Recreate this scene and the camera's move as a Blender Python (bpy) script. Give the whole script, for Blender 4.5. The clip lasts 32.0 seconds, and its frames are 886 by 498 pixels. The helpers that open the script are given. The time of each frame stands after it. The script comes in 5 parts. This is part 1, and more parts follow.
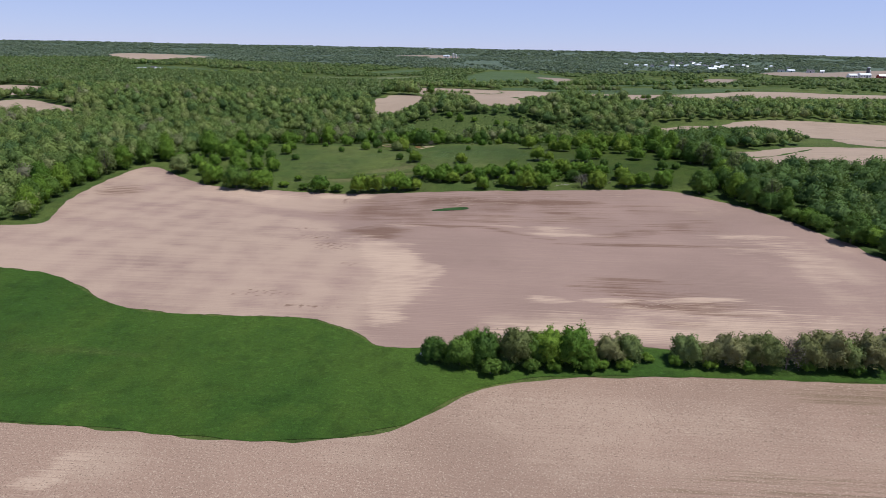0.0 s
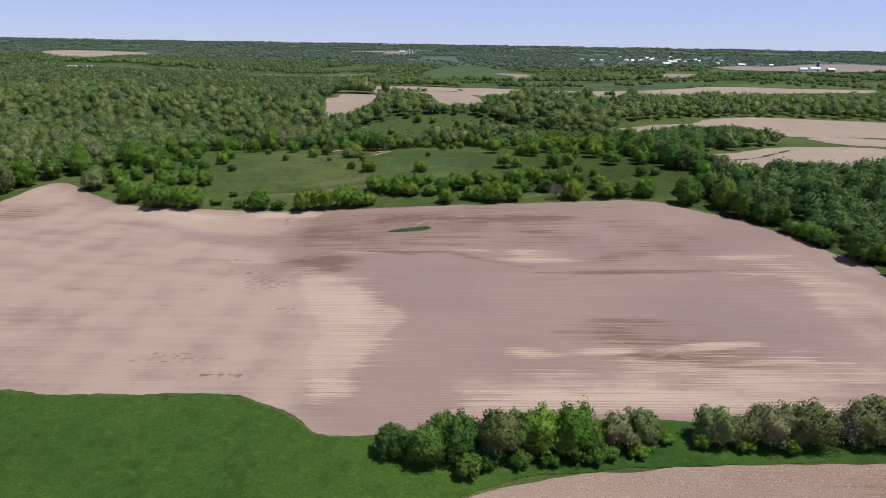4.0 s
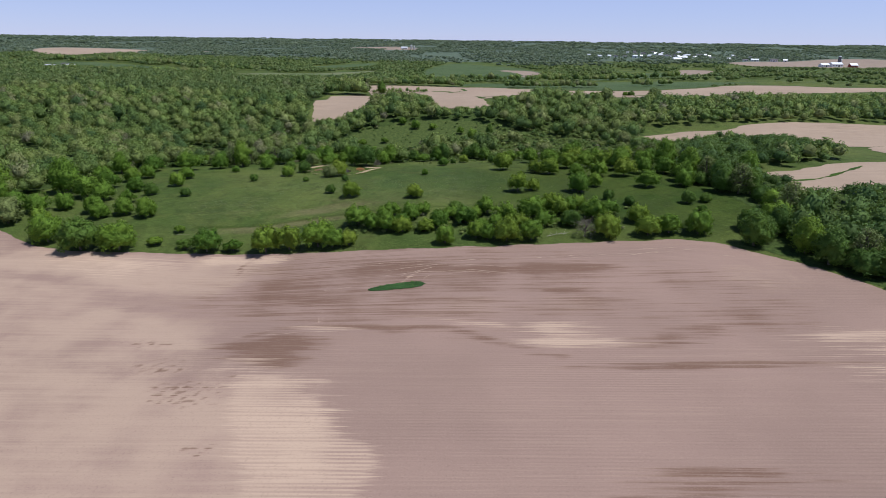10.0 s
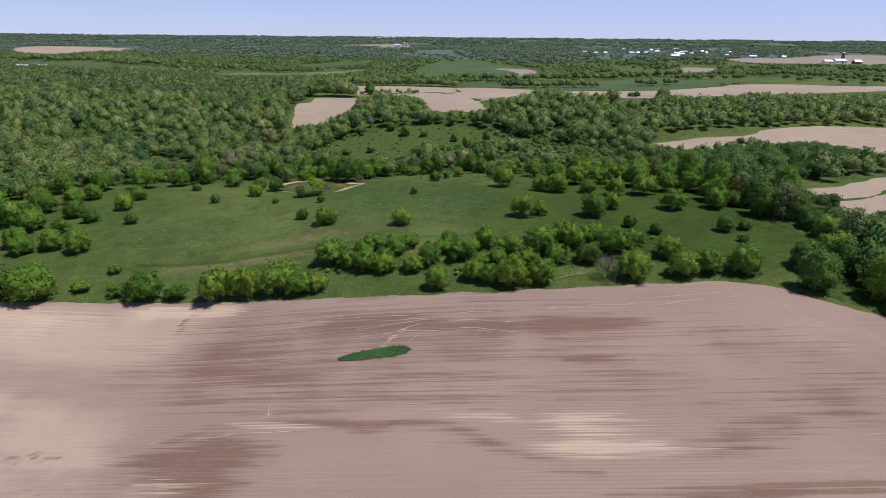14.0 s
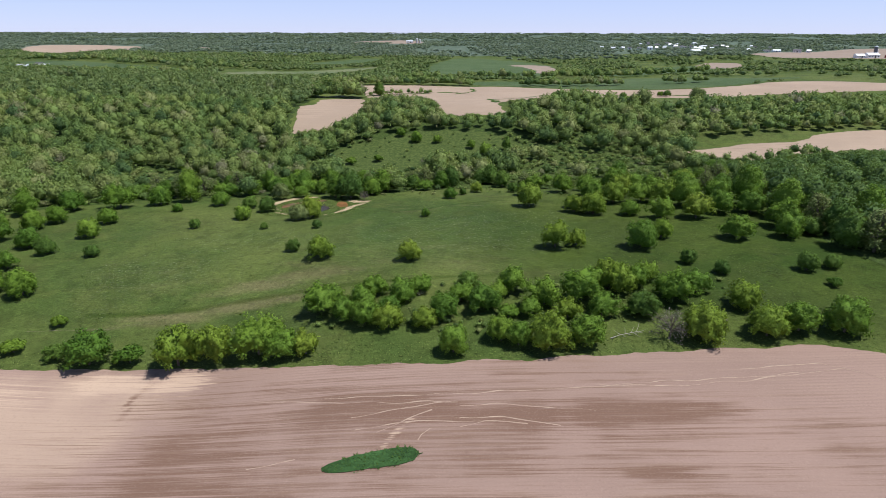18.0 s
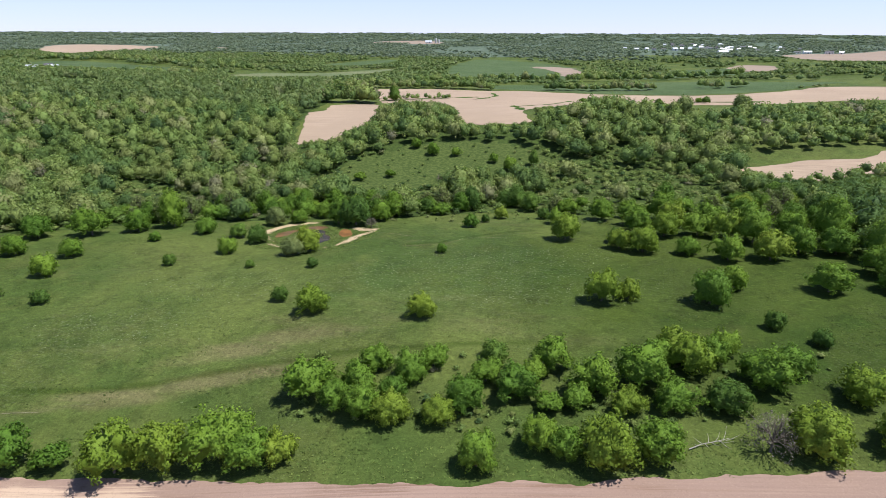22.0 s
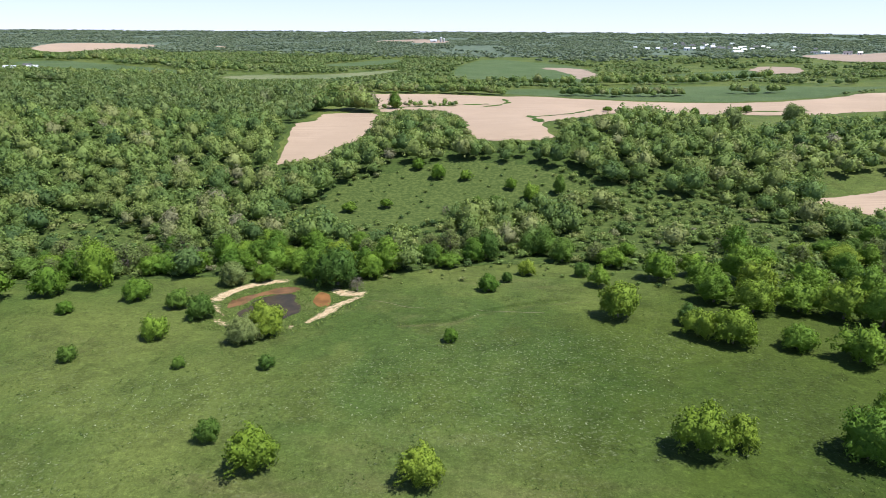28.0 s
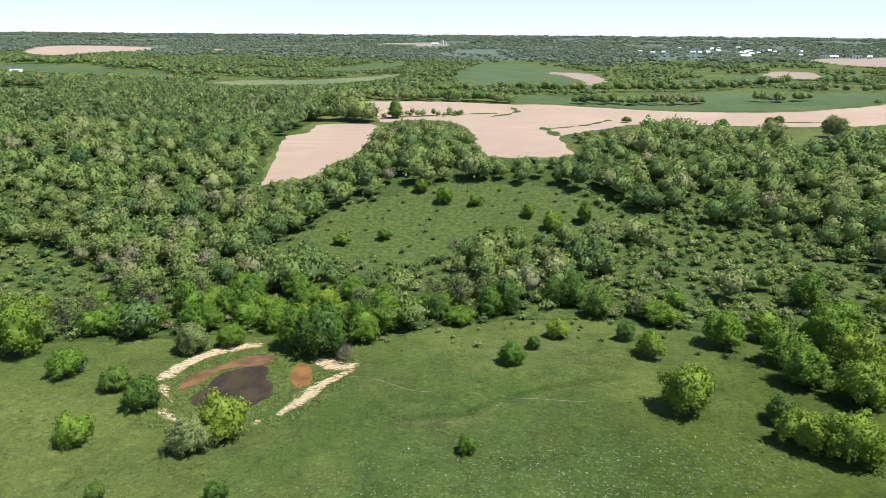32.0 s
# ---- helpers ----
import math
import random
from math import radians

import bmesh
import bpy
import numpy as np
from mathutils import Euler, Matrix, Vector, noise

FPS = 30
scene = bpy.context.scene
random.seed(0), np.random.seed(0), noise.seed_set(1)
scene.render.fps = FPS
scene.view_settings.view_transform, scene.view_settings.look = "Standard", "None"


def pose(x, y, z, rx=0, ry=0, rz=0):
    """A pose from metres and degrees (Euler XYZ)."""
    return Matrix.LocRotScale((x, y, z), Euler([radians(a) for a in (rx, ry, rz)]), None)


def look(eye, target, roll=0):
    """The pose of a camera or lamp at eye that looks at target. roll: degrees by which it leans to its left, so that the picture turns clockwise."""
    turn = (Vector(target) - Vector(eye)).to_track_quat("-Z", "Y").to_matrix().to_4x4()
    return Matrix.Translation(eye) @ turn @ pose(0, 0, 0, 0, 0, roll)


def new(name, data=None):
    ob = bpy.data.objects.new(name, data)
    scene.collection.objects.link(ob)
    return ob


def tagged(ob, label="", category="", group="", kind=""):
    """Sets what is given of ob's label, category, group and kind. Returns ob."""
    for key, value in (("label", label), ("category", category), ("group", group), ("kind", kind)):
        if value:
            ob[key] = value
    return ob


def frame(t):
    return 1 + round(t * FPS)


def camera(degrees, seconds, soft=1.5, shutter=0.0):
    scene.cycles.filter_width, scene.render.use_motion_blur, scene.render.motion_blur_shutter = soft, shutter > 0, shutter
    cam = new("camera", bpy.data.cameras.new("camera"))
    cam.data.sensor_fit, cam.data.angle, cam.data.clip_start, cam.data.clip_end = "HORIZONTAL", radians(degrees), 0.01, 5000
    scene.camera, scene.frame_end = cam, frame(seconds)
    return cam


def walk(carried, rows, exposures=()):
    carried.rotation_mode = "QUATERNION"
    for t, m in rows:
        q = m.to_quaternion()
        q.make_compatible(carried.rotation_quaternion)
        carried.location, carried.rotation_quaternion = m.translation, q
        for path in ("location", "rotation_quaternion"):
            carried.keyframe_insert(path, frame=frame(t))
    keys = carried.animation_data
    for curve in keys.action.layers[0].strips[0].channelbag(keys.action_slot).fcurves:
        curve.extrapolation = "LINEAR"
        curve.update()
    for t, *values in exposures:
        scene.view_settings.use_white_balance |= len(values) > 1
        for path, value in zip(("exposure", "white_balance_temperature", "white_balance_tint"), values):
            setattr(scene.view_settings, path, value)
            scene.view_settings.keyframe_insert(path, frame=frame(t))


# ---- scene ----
cam = camera(73.6, 32.0, 0.78)
PATH = [
    (0, (0.227, 0.367, 49.647), (0.127, 2.258, 49.001), 1.1),
    (0.5, (-0.007, 4.014, 49.629), (-0.096, 5.904, 48.983), 1.1),
    (1, (-0.237, 7.67, 49.605), (-0.304, 9.561, 48.957), 1.0),
    (1.5, (-0.457, 11.351, 49.579), (-0.486, 13.242, 48.93), 1.0),
    (2, (-0.653, 15.07, 49.556), (-0.639, 16.962, 48.906), 1.0),
    (2.5, (-0.791, 18.833, 49.535), (-0.756, 20.724, 48.884), 0.9),
    (3, (-0.845, 22.633, 49.515), (-0.809, 24.523, 48.861), 0.9),
    (3.5, (-0.846, 26.476, 49.499), (-0.811, 28.365, 48.844), 0.9),
    (5.5, (-0.769, 42.126, 49.389), (-0.743, 44.014, 48.729), 1.0),
    (6, (-0.761, 46.128, 49.387), (-0.735, 48.016, 48.727), 1.0),
    (6.5, (-0.742, 50.198, 49.396), (-0.718, 52.085, 48.735), 0.9),
    (7, (-0.671, 54.318, 49.412), (-0.653, 56.205, 48.749), 0.9),
    (7.5, (-0.511, 58.483, 49.431), (-0.5, 60.369, 48.768), 0.8),
    (8, (-0.261, 62.664, 49.454), (-0.256, 64.55, 48.79), 0.8),
    (8.5, (0.048, 66.827, 49.484), (0.059, 68.713, 48.819), 0.8),
    (9, (0.403, 70.947, 49.516), (0.418, 72.833, 48.849), 0.7),
    (9.5, (0.796, 75.026, 49.551), (0.815, 76.911, 48.883), 0.7),
    (10, (1.198, 79.065, 49.587), (1.218, 80.95, 48.918), 0.7),
    (10.5, (1.576, 83.091, 49.629), (1.599, 84.975, 48.959), 0.6),
    (11, (1.911, 87.134, 49.67), (1.937, 89.017, 48.999), 0.6),
    (11.5, (2.185, 91.21, 49.707), (2.213, 93.093, 49.035), 0.7),
    (12, (2.369, 95.322, 49.743), (2.398, 97.205, 49.07), 0.7),
    (12.5, (2.46, 99.458, 49.779), (2.492, 101.341, 49.104), 0.6),
    (13, (2.478, 103.58, 49.81), (2.512, 105.462, 49.134), 0.6),
    (13.5, (2.438, 107.668, 49.834), (2.473, 109.549, 49.158), 0.6),
    (14, (2.361, 111.709, 49.851), (2.398, 113.59, 49.174), 0.5),
    (14.5, (2.273, 115.671, 49.861), (2.311, 117.552, 49.182), 0.4),
    (16.5, (1.984, 131.139, 49.882), (2.028, 133.017, 49.196), 0.2),
    (17, (1.907, 134.935, 49.891), (1.952, 136.813, 49.204), 0.2),
    (17.5, (1.842, 138.678, 49.905), (1.886, 140.556, 49.217), 0.1),
    (18, (1.803, 142.391, 49.926), (1.797, 144.268, 49.237), 0.1),
    (18.5, (1.774, 146.078, 49.952), (1.753, 147.955, 49.263), 0.2),
    (19, (1.733, 149.756, 49.986), (1.702, 151.633, 49.296), 0.2),
    (19.5, (1.665, 153.436, 50.026), (1.624, 155.313, 49.335), 0.2),
    (20, (1.564, 157.121, 50.069), (1.516, 158.997, 49.379), 0.2),
    (20.5, (1.43, 160.811, 50.114), (1.378, 162.688, 49.424), 0.2),
    (21, (1.279, 164.511, 50.159), (1.223, 166.387, 49.469), 0.2),
    (21.5, (1.11, 168.224, 50.21), (1.05, 170.1, 49.521), 0.2),
    (22, (0.928, 171.942, 50.262), (0.866, 173.819, 49.573), 0.2),
    (22.5, (0.737, 175.656, 50.311), (0.674, 177.533, 49.622), 0.2),
    (23, (0.55, 179.367, 50.354), (0.485, 181.243, 49.665), 0.2),
    (23.5, (0.361, 183.07, 50.393), (0.294, 184.947, 49.704), 0.2),
    (24, (0.173, 186.758, 50.423), (0.105, 188.634, 49.733), 0.2),
    (24.5, (-0.003, 190.438, 50.443), (-0.073, 192.314, 49.752), 0.2),
    (25, (-0.182, 194.109, 50.456), (-0.253, 195.985, 49.766), 0.2),
    (25.5, (-0.378, 197.798, 50.478), (-0.45, 199.673, 49.787), 0.2),
    (27.5, (-1.303, 212.663, 50.693), (-1.378, 214.538, 50.0), 0.3),
    (28, (-1.618, 216.35, 50.72), (-1.693, 218.225, 50.027), 0.3),
    (28.5, (-1.985, 220.04, 50.753), (-2.059, 221.915, 50.06), 0.3),
    (29, (-2.364, 223.751, 50.789), (-2.439, 225.626, 50.098), 0.2),
    (29.5, (-2.731, 227.468, 50.827), (-2.807, 229.343, 50.135), 0.2),
    (30, (-3.094, 231.163, 50.859), (-3.17, 233.038, 50.168), 0.2),
    (30.5, (-3.456, 234.777, 50.89), (-3.532, 236.652, 50.2), 0.1),
    (31, (-3.826, 238.264, 50.917), (-3.902, 240.14, 50.23), 0.2),
    (31.5, (-4.224, 241.597, 50.934), (-4.301, 243.475, 50.25), 0.2),
    (32, (-4.653, 244.823, 50.934), (-4.731, 246.7, 50.25), 0.4),
]
walk(cam, [(t, look(eye, target, roll)) for t, eye, target, roll in PATH],
     [(0, -0.20, 6000, 12), (12, -0.20, 6000, 12), (16, -0.04, 6100, 12), (19, 0.16, 6250, 10), (21, 0.30, 6300, 10), (23, 0.46, 6300, 10), (28, 0.57, 6300, 10), (32, 0.62, 6300, 10)])

# ---- sky and sun ----
SUN_TURN, SUN_RISE = radians(97), radians(65)  # clockwise from the view axis; above the horizon
world = bpy.data.worlds.new("sky")
scene.world = world
world.use_nodes = True
sky = world.node_tree.nodes.new("ShaderNodeTexSky")
sky.sky_type, sky.sun_disc = "NISHITA", False
sky.sun_elevation, sky.sun_rotation = SUN_RISE, SUN_TURN
sky.altitude, sky.air_density, sky.dust_density, sky.ozone_density = 2000, 1.0, 0.0, 4.0
back = world.node_tree.nodes["Background"]
back.inputs["Strength"].default_value = 0.096
veil = world.node_tree.nodes.new("ShaderNodeMix")  # a thin bright veil of spring haze over the whole sky
veil.data_type = "RGBA"
veil.inputs[7].default_value = (6.2, 6.8, 10.9, 1)
height = world.node_tree.nodes.new("ShaderNodeSeparateXYZ")  # the haze is thick along the horizon and thin overhead
world.node_tree.links.new(world.node_tree.nodes.new("ShaderNodeTexCoord").outputs["Generated"], height.inputs[0])
thick = world.node_tree.nodes.new("ShaderNodeMapRange")
thick.inputs[1].default_value, thick.inputs[2].default_value, thick.inputs[3].default_value, thick.inputs[4].default_value = 0.08, 0.6, 0.6, 0.0
world.node_tree.links.new(height.outputs[2], thick.inputs[0])
world.node_tree.links.new(thick.outputs[0], veil.inputs[0])
world.node_tree.links.new(sky.outputs[0], veil.inputs[6])
world.node_tree.links.new(veil.outputs[2], back.inputs["Color"])
sun = new("sun", bpy.data.lights.new("sun", "SUN"))
sun.data.energy, sun.data.angle, sun.data.color = 5.0, radians(0.53), (1.0, 0.965, 0.92)
sun.matrix_world = look((math.sin(SUN_TURN) * math.cos(SUN_RISE), math.cos(SUN_TURN) * math.cos(SUN_RISE), math.sin(SUN_RISE)), (0, 0, 0))


# ---- materials ----
def node(nt, kind, at=None):
    """A node; at: socket name or index -> a value, or the socket to link from."""
    n = nt.nodes.new(kind)
    for key, value in (at or {}).items():
        if isinstance(value, bpy.types.NodeSocket):
            nt.links.new(value, n.inputs[key])
        else:
            n.inputs[key].default_value = value
    return n


def material(name, roughness=0.9):
    m = bpy.data.materials.new(name)
    m.use_nodes = True
    nt = m.node_tree
    b = nt.nodes["Principled BSDF"]
    b.inputs["Roughness"].default_value = roughness
    b.inputs["Specular IOR Level"].default_value = 0.10
    return m, nt, b


def place(nt):
    return node(nt, "ShaderNodeTexCoord").outputs["Object"]


def stretched(nt, src, sx, sy, sz=1.0, turn=0.0):
    return node(nt, "ShaderNodeMapping", {"Vector": src, "Scale": (sx, sy, sz), "Rotation": (0, 0, turn)}).outputs[0]


def noisy(nt, src, scale, detail=4.0, rough=0.6):
    return node(nt, "ShaderNodeTexNoise", {"Vector": src, "Scale": scale, "Detail": detail, "Roughness": rough}).outputs["Fac"]


def ramp(nt, fac, a, b, out_a=0.0, out_b=1.0):
    n = node(nt, "ShaderNodeMapRange", {0: fac, 1: a, 2: b, 3: out_a, 4: out_b})
    n.interpolation_type = "SMOOTHSTEP"
    return n.outputs[0]


def sums(nt, op, a, b):
    n = node(nt, "ShaderNodeMath", {0: a, 1: b})
    n.operation = op
    return n.outputs[0]


def blend(nt, fac, a, b, mode="MIX"):
    a = (*a, 1) if isinstance(a, tuple) else a
    b = (*b, 1) if isinstance(b, tuple) else b
    n = node(nt, "ShaderNodeMix", {0: fac, 6: a, 7: b})
    n.data_type, n.blend_type = "RGBA", mode
    return n.outputs[2]


def mark(nt, name):
    n = node(nt, "ShaderNodeAttribute")
    n.attribute_name = name
    return n.outputs["Fac"]


def relief(nt, b, height, strength, distance):
    nt.links.new(node(nt, "ShaderNodeBump", {"Strength": strength, "Distance": distance, "Height": height}).outputs[0], b.inputs["Normal"])


def paint(nt, b, colour):
    nt.links.new(colour, b.inputs["Base Color"])


def soil_material(name, base, pale, dark, litter, turn=0.0, speckle=0.5, striped=1.0):
    """Tilled earth: streaks along the rows, damp and dry ground by the marks on the mesh, crop litter, drilled rows."""
    m, nt, b = material(name, 0.95)
    p = place(nt)
    streak = noisy(nt, stretched(nt, p, 0.03, 1.1, 0.1, turn), 1.0, 5, 0.65)
    thin = noisy(nt, stretched(nt, p, 0.045, 3.0, 0.1, turn), 1.0, 4, 0.65)
    cloud = noisy(nt, p, 0.07, 5, 0.6)
    wide = noisy(nt, p, 0.022, 4, 0.55)
    c = blend(nt, ramp(nt, wide, 0.36, 0.66), base, tuple(0.86 * v for v in base))
    c = blend(nt, sums(nt, "MULTIPLY", ramp(nt, streak, 0.46, 0.70), 0.20 * striped), c, pale)

    drill = node(nt, "ShaderNodeTexWave", {"Vector": stretched(nt, p, 1, 1, 1, turn), "Scale": 0.4134, "Distortion": 0.6, "Detail": 1.0, "Detail Scale": 0.4})
    drill.bands_direction = "Y"
    drill = drill.outputs["Fac"]

    def off(f, k):
        return sums(nt, "MULTIPLY", sums(nt, "SUBTRACT", f, 0.5), k)
    soft = sums(nt, "ADD", sums(nt, "ADD", off(cloud, 1.2), off(streak, 2.4)), off(thin, 2.2))
    calm = sums(nt, "ADD", off(cloud, 1.3), off(streak, 0.7))
    lined = sums(nt, "ADD", off(thin, 3.4), off(cloud, 1.2))
    bright = tuple(min(0.60, 1.12 * v) for v in pale)
    for word, colour, amount, warp, low, high in (("pale", pale, 0.70, calm, 0.15, 0.85), ("damp", dark, 0.95, soft, 0.12, 0.85), ("dry", bright, 0.80, lined, 0.40, 0.90)):
        edge = sums(nt, "MULTIPLY", ramp(nt, sums(nt, "ADD", mark(nt, word), warp), low, high), ramp(nt, mark(nt, word), 0.03, 0.25))
        c = blend(nt, sums(nt, "MULTIPLY", edge, amount), c, colour)
    comb = sums(nt, "MULTIPLY", ramp(nt, sums(nt, "ADD", mark(nt, "comb"), sums(nt, "ADD", off(thin, 1.6), off(streak, 1.4))), 0.30, 0.75), ramp(nt, mark(nt, "comb"), 0.03, 0.2))
    comb = sums(nt, "MULTIPLY", comb, ramp(nt, sums(nt, "ADD", drill, off(thin, 1.5)), 0.25, 0.85, 0.25, 0.85))
    c = blend(nt, comb, c, bright)
    c = blend(nt, sums(nt, "MULTIPLY", sums(nt, "MULTIPLY", ramp(nt, thin, 0.50, 0.66), ramp(nt, cloud, 0.40, 0.60)), 0.34 * striped), c, pale)
    c = blend(nt, sums(nt, "MULTIPLY", ramp(nt, thin, 0.48, 0.34), 0.16 * striped), c, tuple(0.6 * v for v in base))
    c = blend(nt, sums(nt, "MULTIPLY", sums(nt, "MULTIPLY", ramp(nt, drill, 0.45, 0.95), ramp(nt, noisy(nt, p, 0.03, 4), 0.40, 0.62)), sums(nt, "SUBTRACT", 0.26, sums(nt, "MULTIPLY", mark(nt, "pale"), 0.26))), c, tuple(0.55 * v for v in base))
    fine = noisy(nt, p, 3.6, 3, 0.8)
    c = blend(nt, sums(nt, "MULTIPLY", ramp(nt, fine, 0.54, 0.64), speckle * 0.7), c, litter)
    c = blend(nt, sums(nt, "MULTIPLY", ramp(nt, noisy(nt, p, 2.9, 4, 0.8), 0.53, 0.66), speckle), c, tuple(0.50 * v for v in base))
    paint(nt, b, c)
    relief(nt, b, sums(nt, "ADD", sums(nt, "MULTIPLY", drill, 0.1), fine), 0.35, 0.08)
    return m


def turf_material(name, rich, light, straw, straw_amount=0.3, fleck=0.4, fleck_colour=(0.5, 0.5, 0.42), rough=1.0):
    """Grass seen from above: patches, trodden straw-coloured drifts, tufts, pale seed heads. rough: how uneven it is."""
    m, nt, b = material(name, 0.85)
    p = place(nt)
    wide, mid, fine = noisy(nt, p, 0.018, 4), noisy(nt, p, 0.10, 5, 0.65), noisy(nt, p, 1.3, 5, 0.78)
    c = blend(nt, ramp(nt, wide, 0.35, 0.65), rich, light)
    c = blend(nt, sums(nt, "MULTIPLY", ramp(nt, mid, 0.46, 0.66), 0.6), c, light)
    drift = ramp(nt, sums(nt, "ADD", mark(nt, "straw"), sums(nt, "MULTIPLY", sums(nt, "SUBTRACT", noisy(nt, stretched(nt, p, 0.05, 0.16), 1.0, 5), 0.5), 1.6)), 0.25, 1.25)
    c = blend(nt, sums(nt, "MULTIPLY", drift, straw_amount), c, straw)
    lush = ramp(nt, sums(nt, "ADD", mark(nt, "lush"), sums(nt, "SUBTRACT", mid, 0.5)), 0.15, 0.8)
    c = blend(nt, sums(nt, "MULTIPLY", lush, 0.85), c, (0.50, 0.60, 0.36), "MULTIPLY")
    for f, low, high, amount, shade in ((noisy(nt, p, 0.22, 5, 0.7), 0.48, 0.64, 0.60, 0.55), (noisy(nt, p, 0.05, 4, 0.6), 0.46, 0.66, 0.5, 0.62), (fine, 0.50, 0.60, 0.60, 0.56), (noisy(nt, p, 3.0, 3, 0.75), 0.50, 0.60, 0.50, 1.6), (noisy(nt, stretched(nt, p, 0.5, 0.9, 1, 0.4), 1.0, 4, 0.75), 0.54, 0.62, 0.6, 1.5)):
        c = blend(nt, sums(nt, "MULTIPLY", ramp(nt, f, low, high), amount * rough), c, (shade, shade, shade), "MULTIPLY")
    heads = sums(nt, "MULTIPLY", ramp(nt, noisy(nt, stretched(nt, p, 1.5, 2.6, 1, 0.5), 1.0, 4, 0.7), 0.54, 0.68), sums(nt, "ADD", sums(nt, "MULTIPLY", ramp(nt, noisy(nt, p, 0.05, 5), 0.48, 0.62), 0.5), mark(nt, "heads")))
    c = blend(nt, sums(nt, "MULTIPLY", heads, fleck), c, fleck_colour)
    paint(nt, b, c)
    relief(nt, b, sums(nt, "ADD", fine, mid), 0.8, 0.35)
    return m


def leaf_material(name, shades, source="object", clear=0.27):
    """Leaves: the shade runs from tree to tree and a little from spray to spray; some light shines through."""
    m, nt, b = material(name, 0.6)
    own = node(nt, "ShaderNodeObjectInfo").outputs["Random"] if source == "object" else mark(nt, "tint")
    spray = node(nt, "ShaderNodeNewGeometry").outputs["Random Per Island"]
    c = shades[0]
    for k, shade in enumerate(shades[1:]):
        c = blend(nt, ramp(nt, own, k / (len(shades) - 1), (k + 1) / (len(shades) - 1)), c, shade)
    p = place(nt)
    leafy = noisy(nt, p, 3.2 if source != "object" else 34.0, 3, 0.7)
    bright = ramp(nt, sums(nt, "ADD", sums(nt, "MULTIPLY", spray, 0.30), leafy), 0.35, 1.0, 0.60, 1.30)
    c = blend(nt, 1.0, c, node(nt, "ShaderNodeCombineColor", {0: bright, 1: bright, 2: bright}).outputs[0], "MULTIPLY")
    relief(nt, b, leafy, 0.4, 0.4 if source != "object" else 0.05)
    paint(nt, b, c)
    thin = node(nt, "ShaderNodeBsdfTranslucent", {"Color": blend(nt, 0.35, c, (0.22, 0.30, 0.04))}).outputs[0]
    nt.links.new(node(nt, "ShaderNodeMixShader", {0: clear, 1: b.outputs[0], 2: thin}).outputs[0], nt.nodes["Material Output"].inputs[0])
    return m


def plain_material(name, a, c, scale=1.0, roughness=0.8, bump=0.3, metal=0.0):
    m, nt, b = material(name, roughness)
    p = place(nt)
    f = noisy(nt, p, scale, 5, 0.65)
    paint(nt, b, blend(nt, ramp(nt, f, 0.3, 0.7), a, c))
    b.inputs["Metallic"].default_value = metal
    if bump:
        relief(nt, b, noisy(nt, p, scale * 3, 4), bump, 0.2 / scale)
    return m


SOIL = soil_material("tilled_soil", (0.312, 0.213, 0.168), (0.452, 0.332, 0.240), (0.168, 0.099, 0.068), (0.44, 0.33, 0.25), 0.0, 0.26, 0.55)
STUBBLE = soil_material("stubble_soil", (0.325, 0.220, 0.158), (0.41, 0.300, 0.215), (0.19, 0.130, 0.080), (0.52, 0.41, 0.30), 0.06, 0.95, 0.3)
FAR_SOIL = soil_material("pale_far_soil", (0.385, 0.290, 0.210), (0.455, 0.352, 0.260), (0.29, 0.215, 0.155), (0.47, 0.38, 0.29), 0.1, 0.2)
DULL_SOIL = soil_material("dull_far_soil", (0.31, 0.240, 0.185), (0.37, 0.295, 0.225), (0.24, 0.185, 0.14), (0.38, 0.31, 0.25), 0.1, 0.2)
PASTURE = turf_material("pasture_turf", (0.055, 0.088, 0.019), (0.102, 0.127, 0.031), (0.182, 0.150, 0.076), 0.66, 0.45, (0.21, 0.24, 0.13), 0.82)
MEADOW = turf_material("meadow_turf", (0.036, 0.078, 0.011), (0.060, 0.106, 0.015), (0.105, 0.120, 0.032), 0.5, 0.10, (0.11, 0.16, 0.05), 0.75)
WEEDY = turf_material("weed_patch", (0.030, 0.075, 0.022), (0.040, 0.090, 0.026), (0.06, 0.09, 0.03), 0.2, 0.1, (0.08, 0.13, 0.05))
# dull bluish green: distance haze put into the turf colour
HAZY_TURF = turf_material("hazy_farmland", (0.088, 0.124, 0.084), (0.112, 0.146, 0.098), (0.15, 0.15, 0.11), 0.3, 0.0)
CROP = turf_material("green_crop", (0.062, 0.098, 0.036), (0.082, 0.118, 0.046), (0.11, 0.13, 0.06), 0.25, 0.0, rough=0.5)
LEAF_YELLOW = leaf_material("yellow_green_leaves", [(0.150, 0.226, 0.026), (0.200, 0.272, 0.033)])
LEAF_GREEN = leaf_material("green_leaves", [(0.086, 0.168, 0.022), (0.124, 0.216, 0.026), (0.160, 0.252, 0.030)])
LEAF_DARK = leaf_material("dark_green_leaves", [(0.068, 0.130, 0.024), (0.110, 0.185, 0.030)], clear=0.25)
LEAF_GREY = leaf_material("grey_green_leaves", [(0.147, 0.195, 0.062), (0.194, 0.235, 0.077)], clear=0.25)
LEAF_BROWN = leaf_material("brown_bud_twigs", [(0.165, 0.145, 0.112), (0.205, 0.185, 0.150)], clear=0.2)
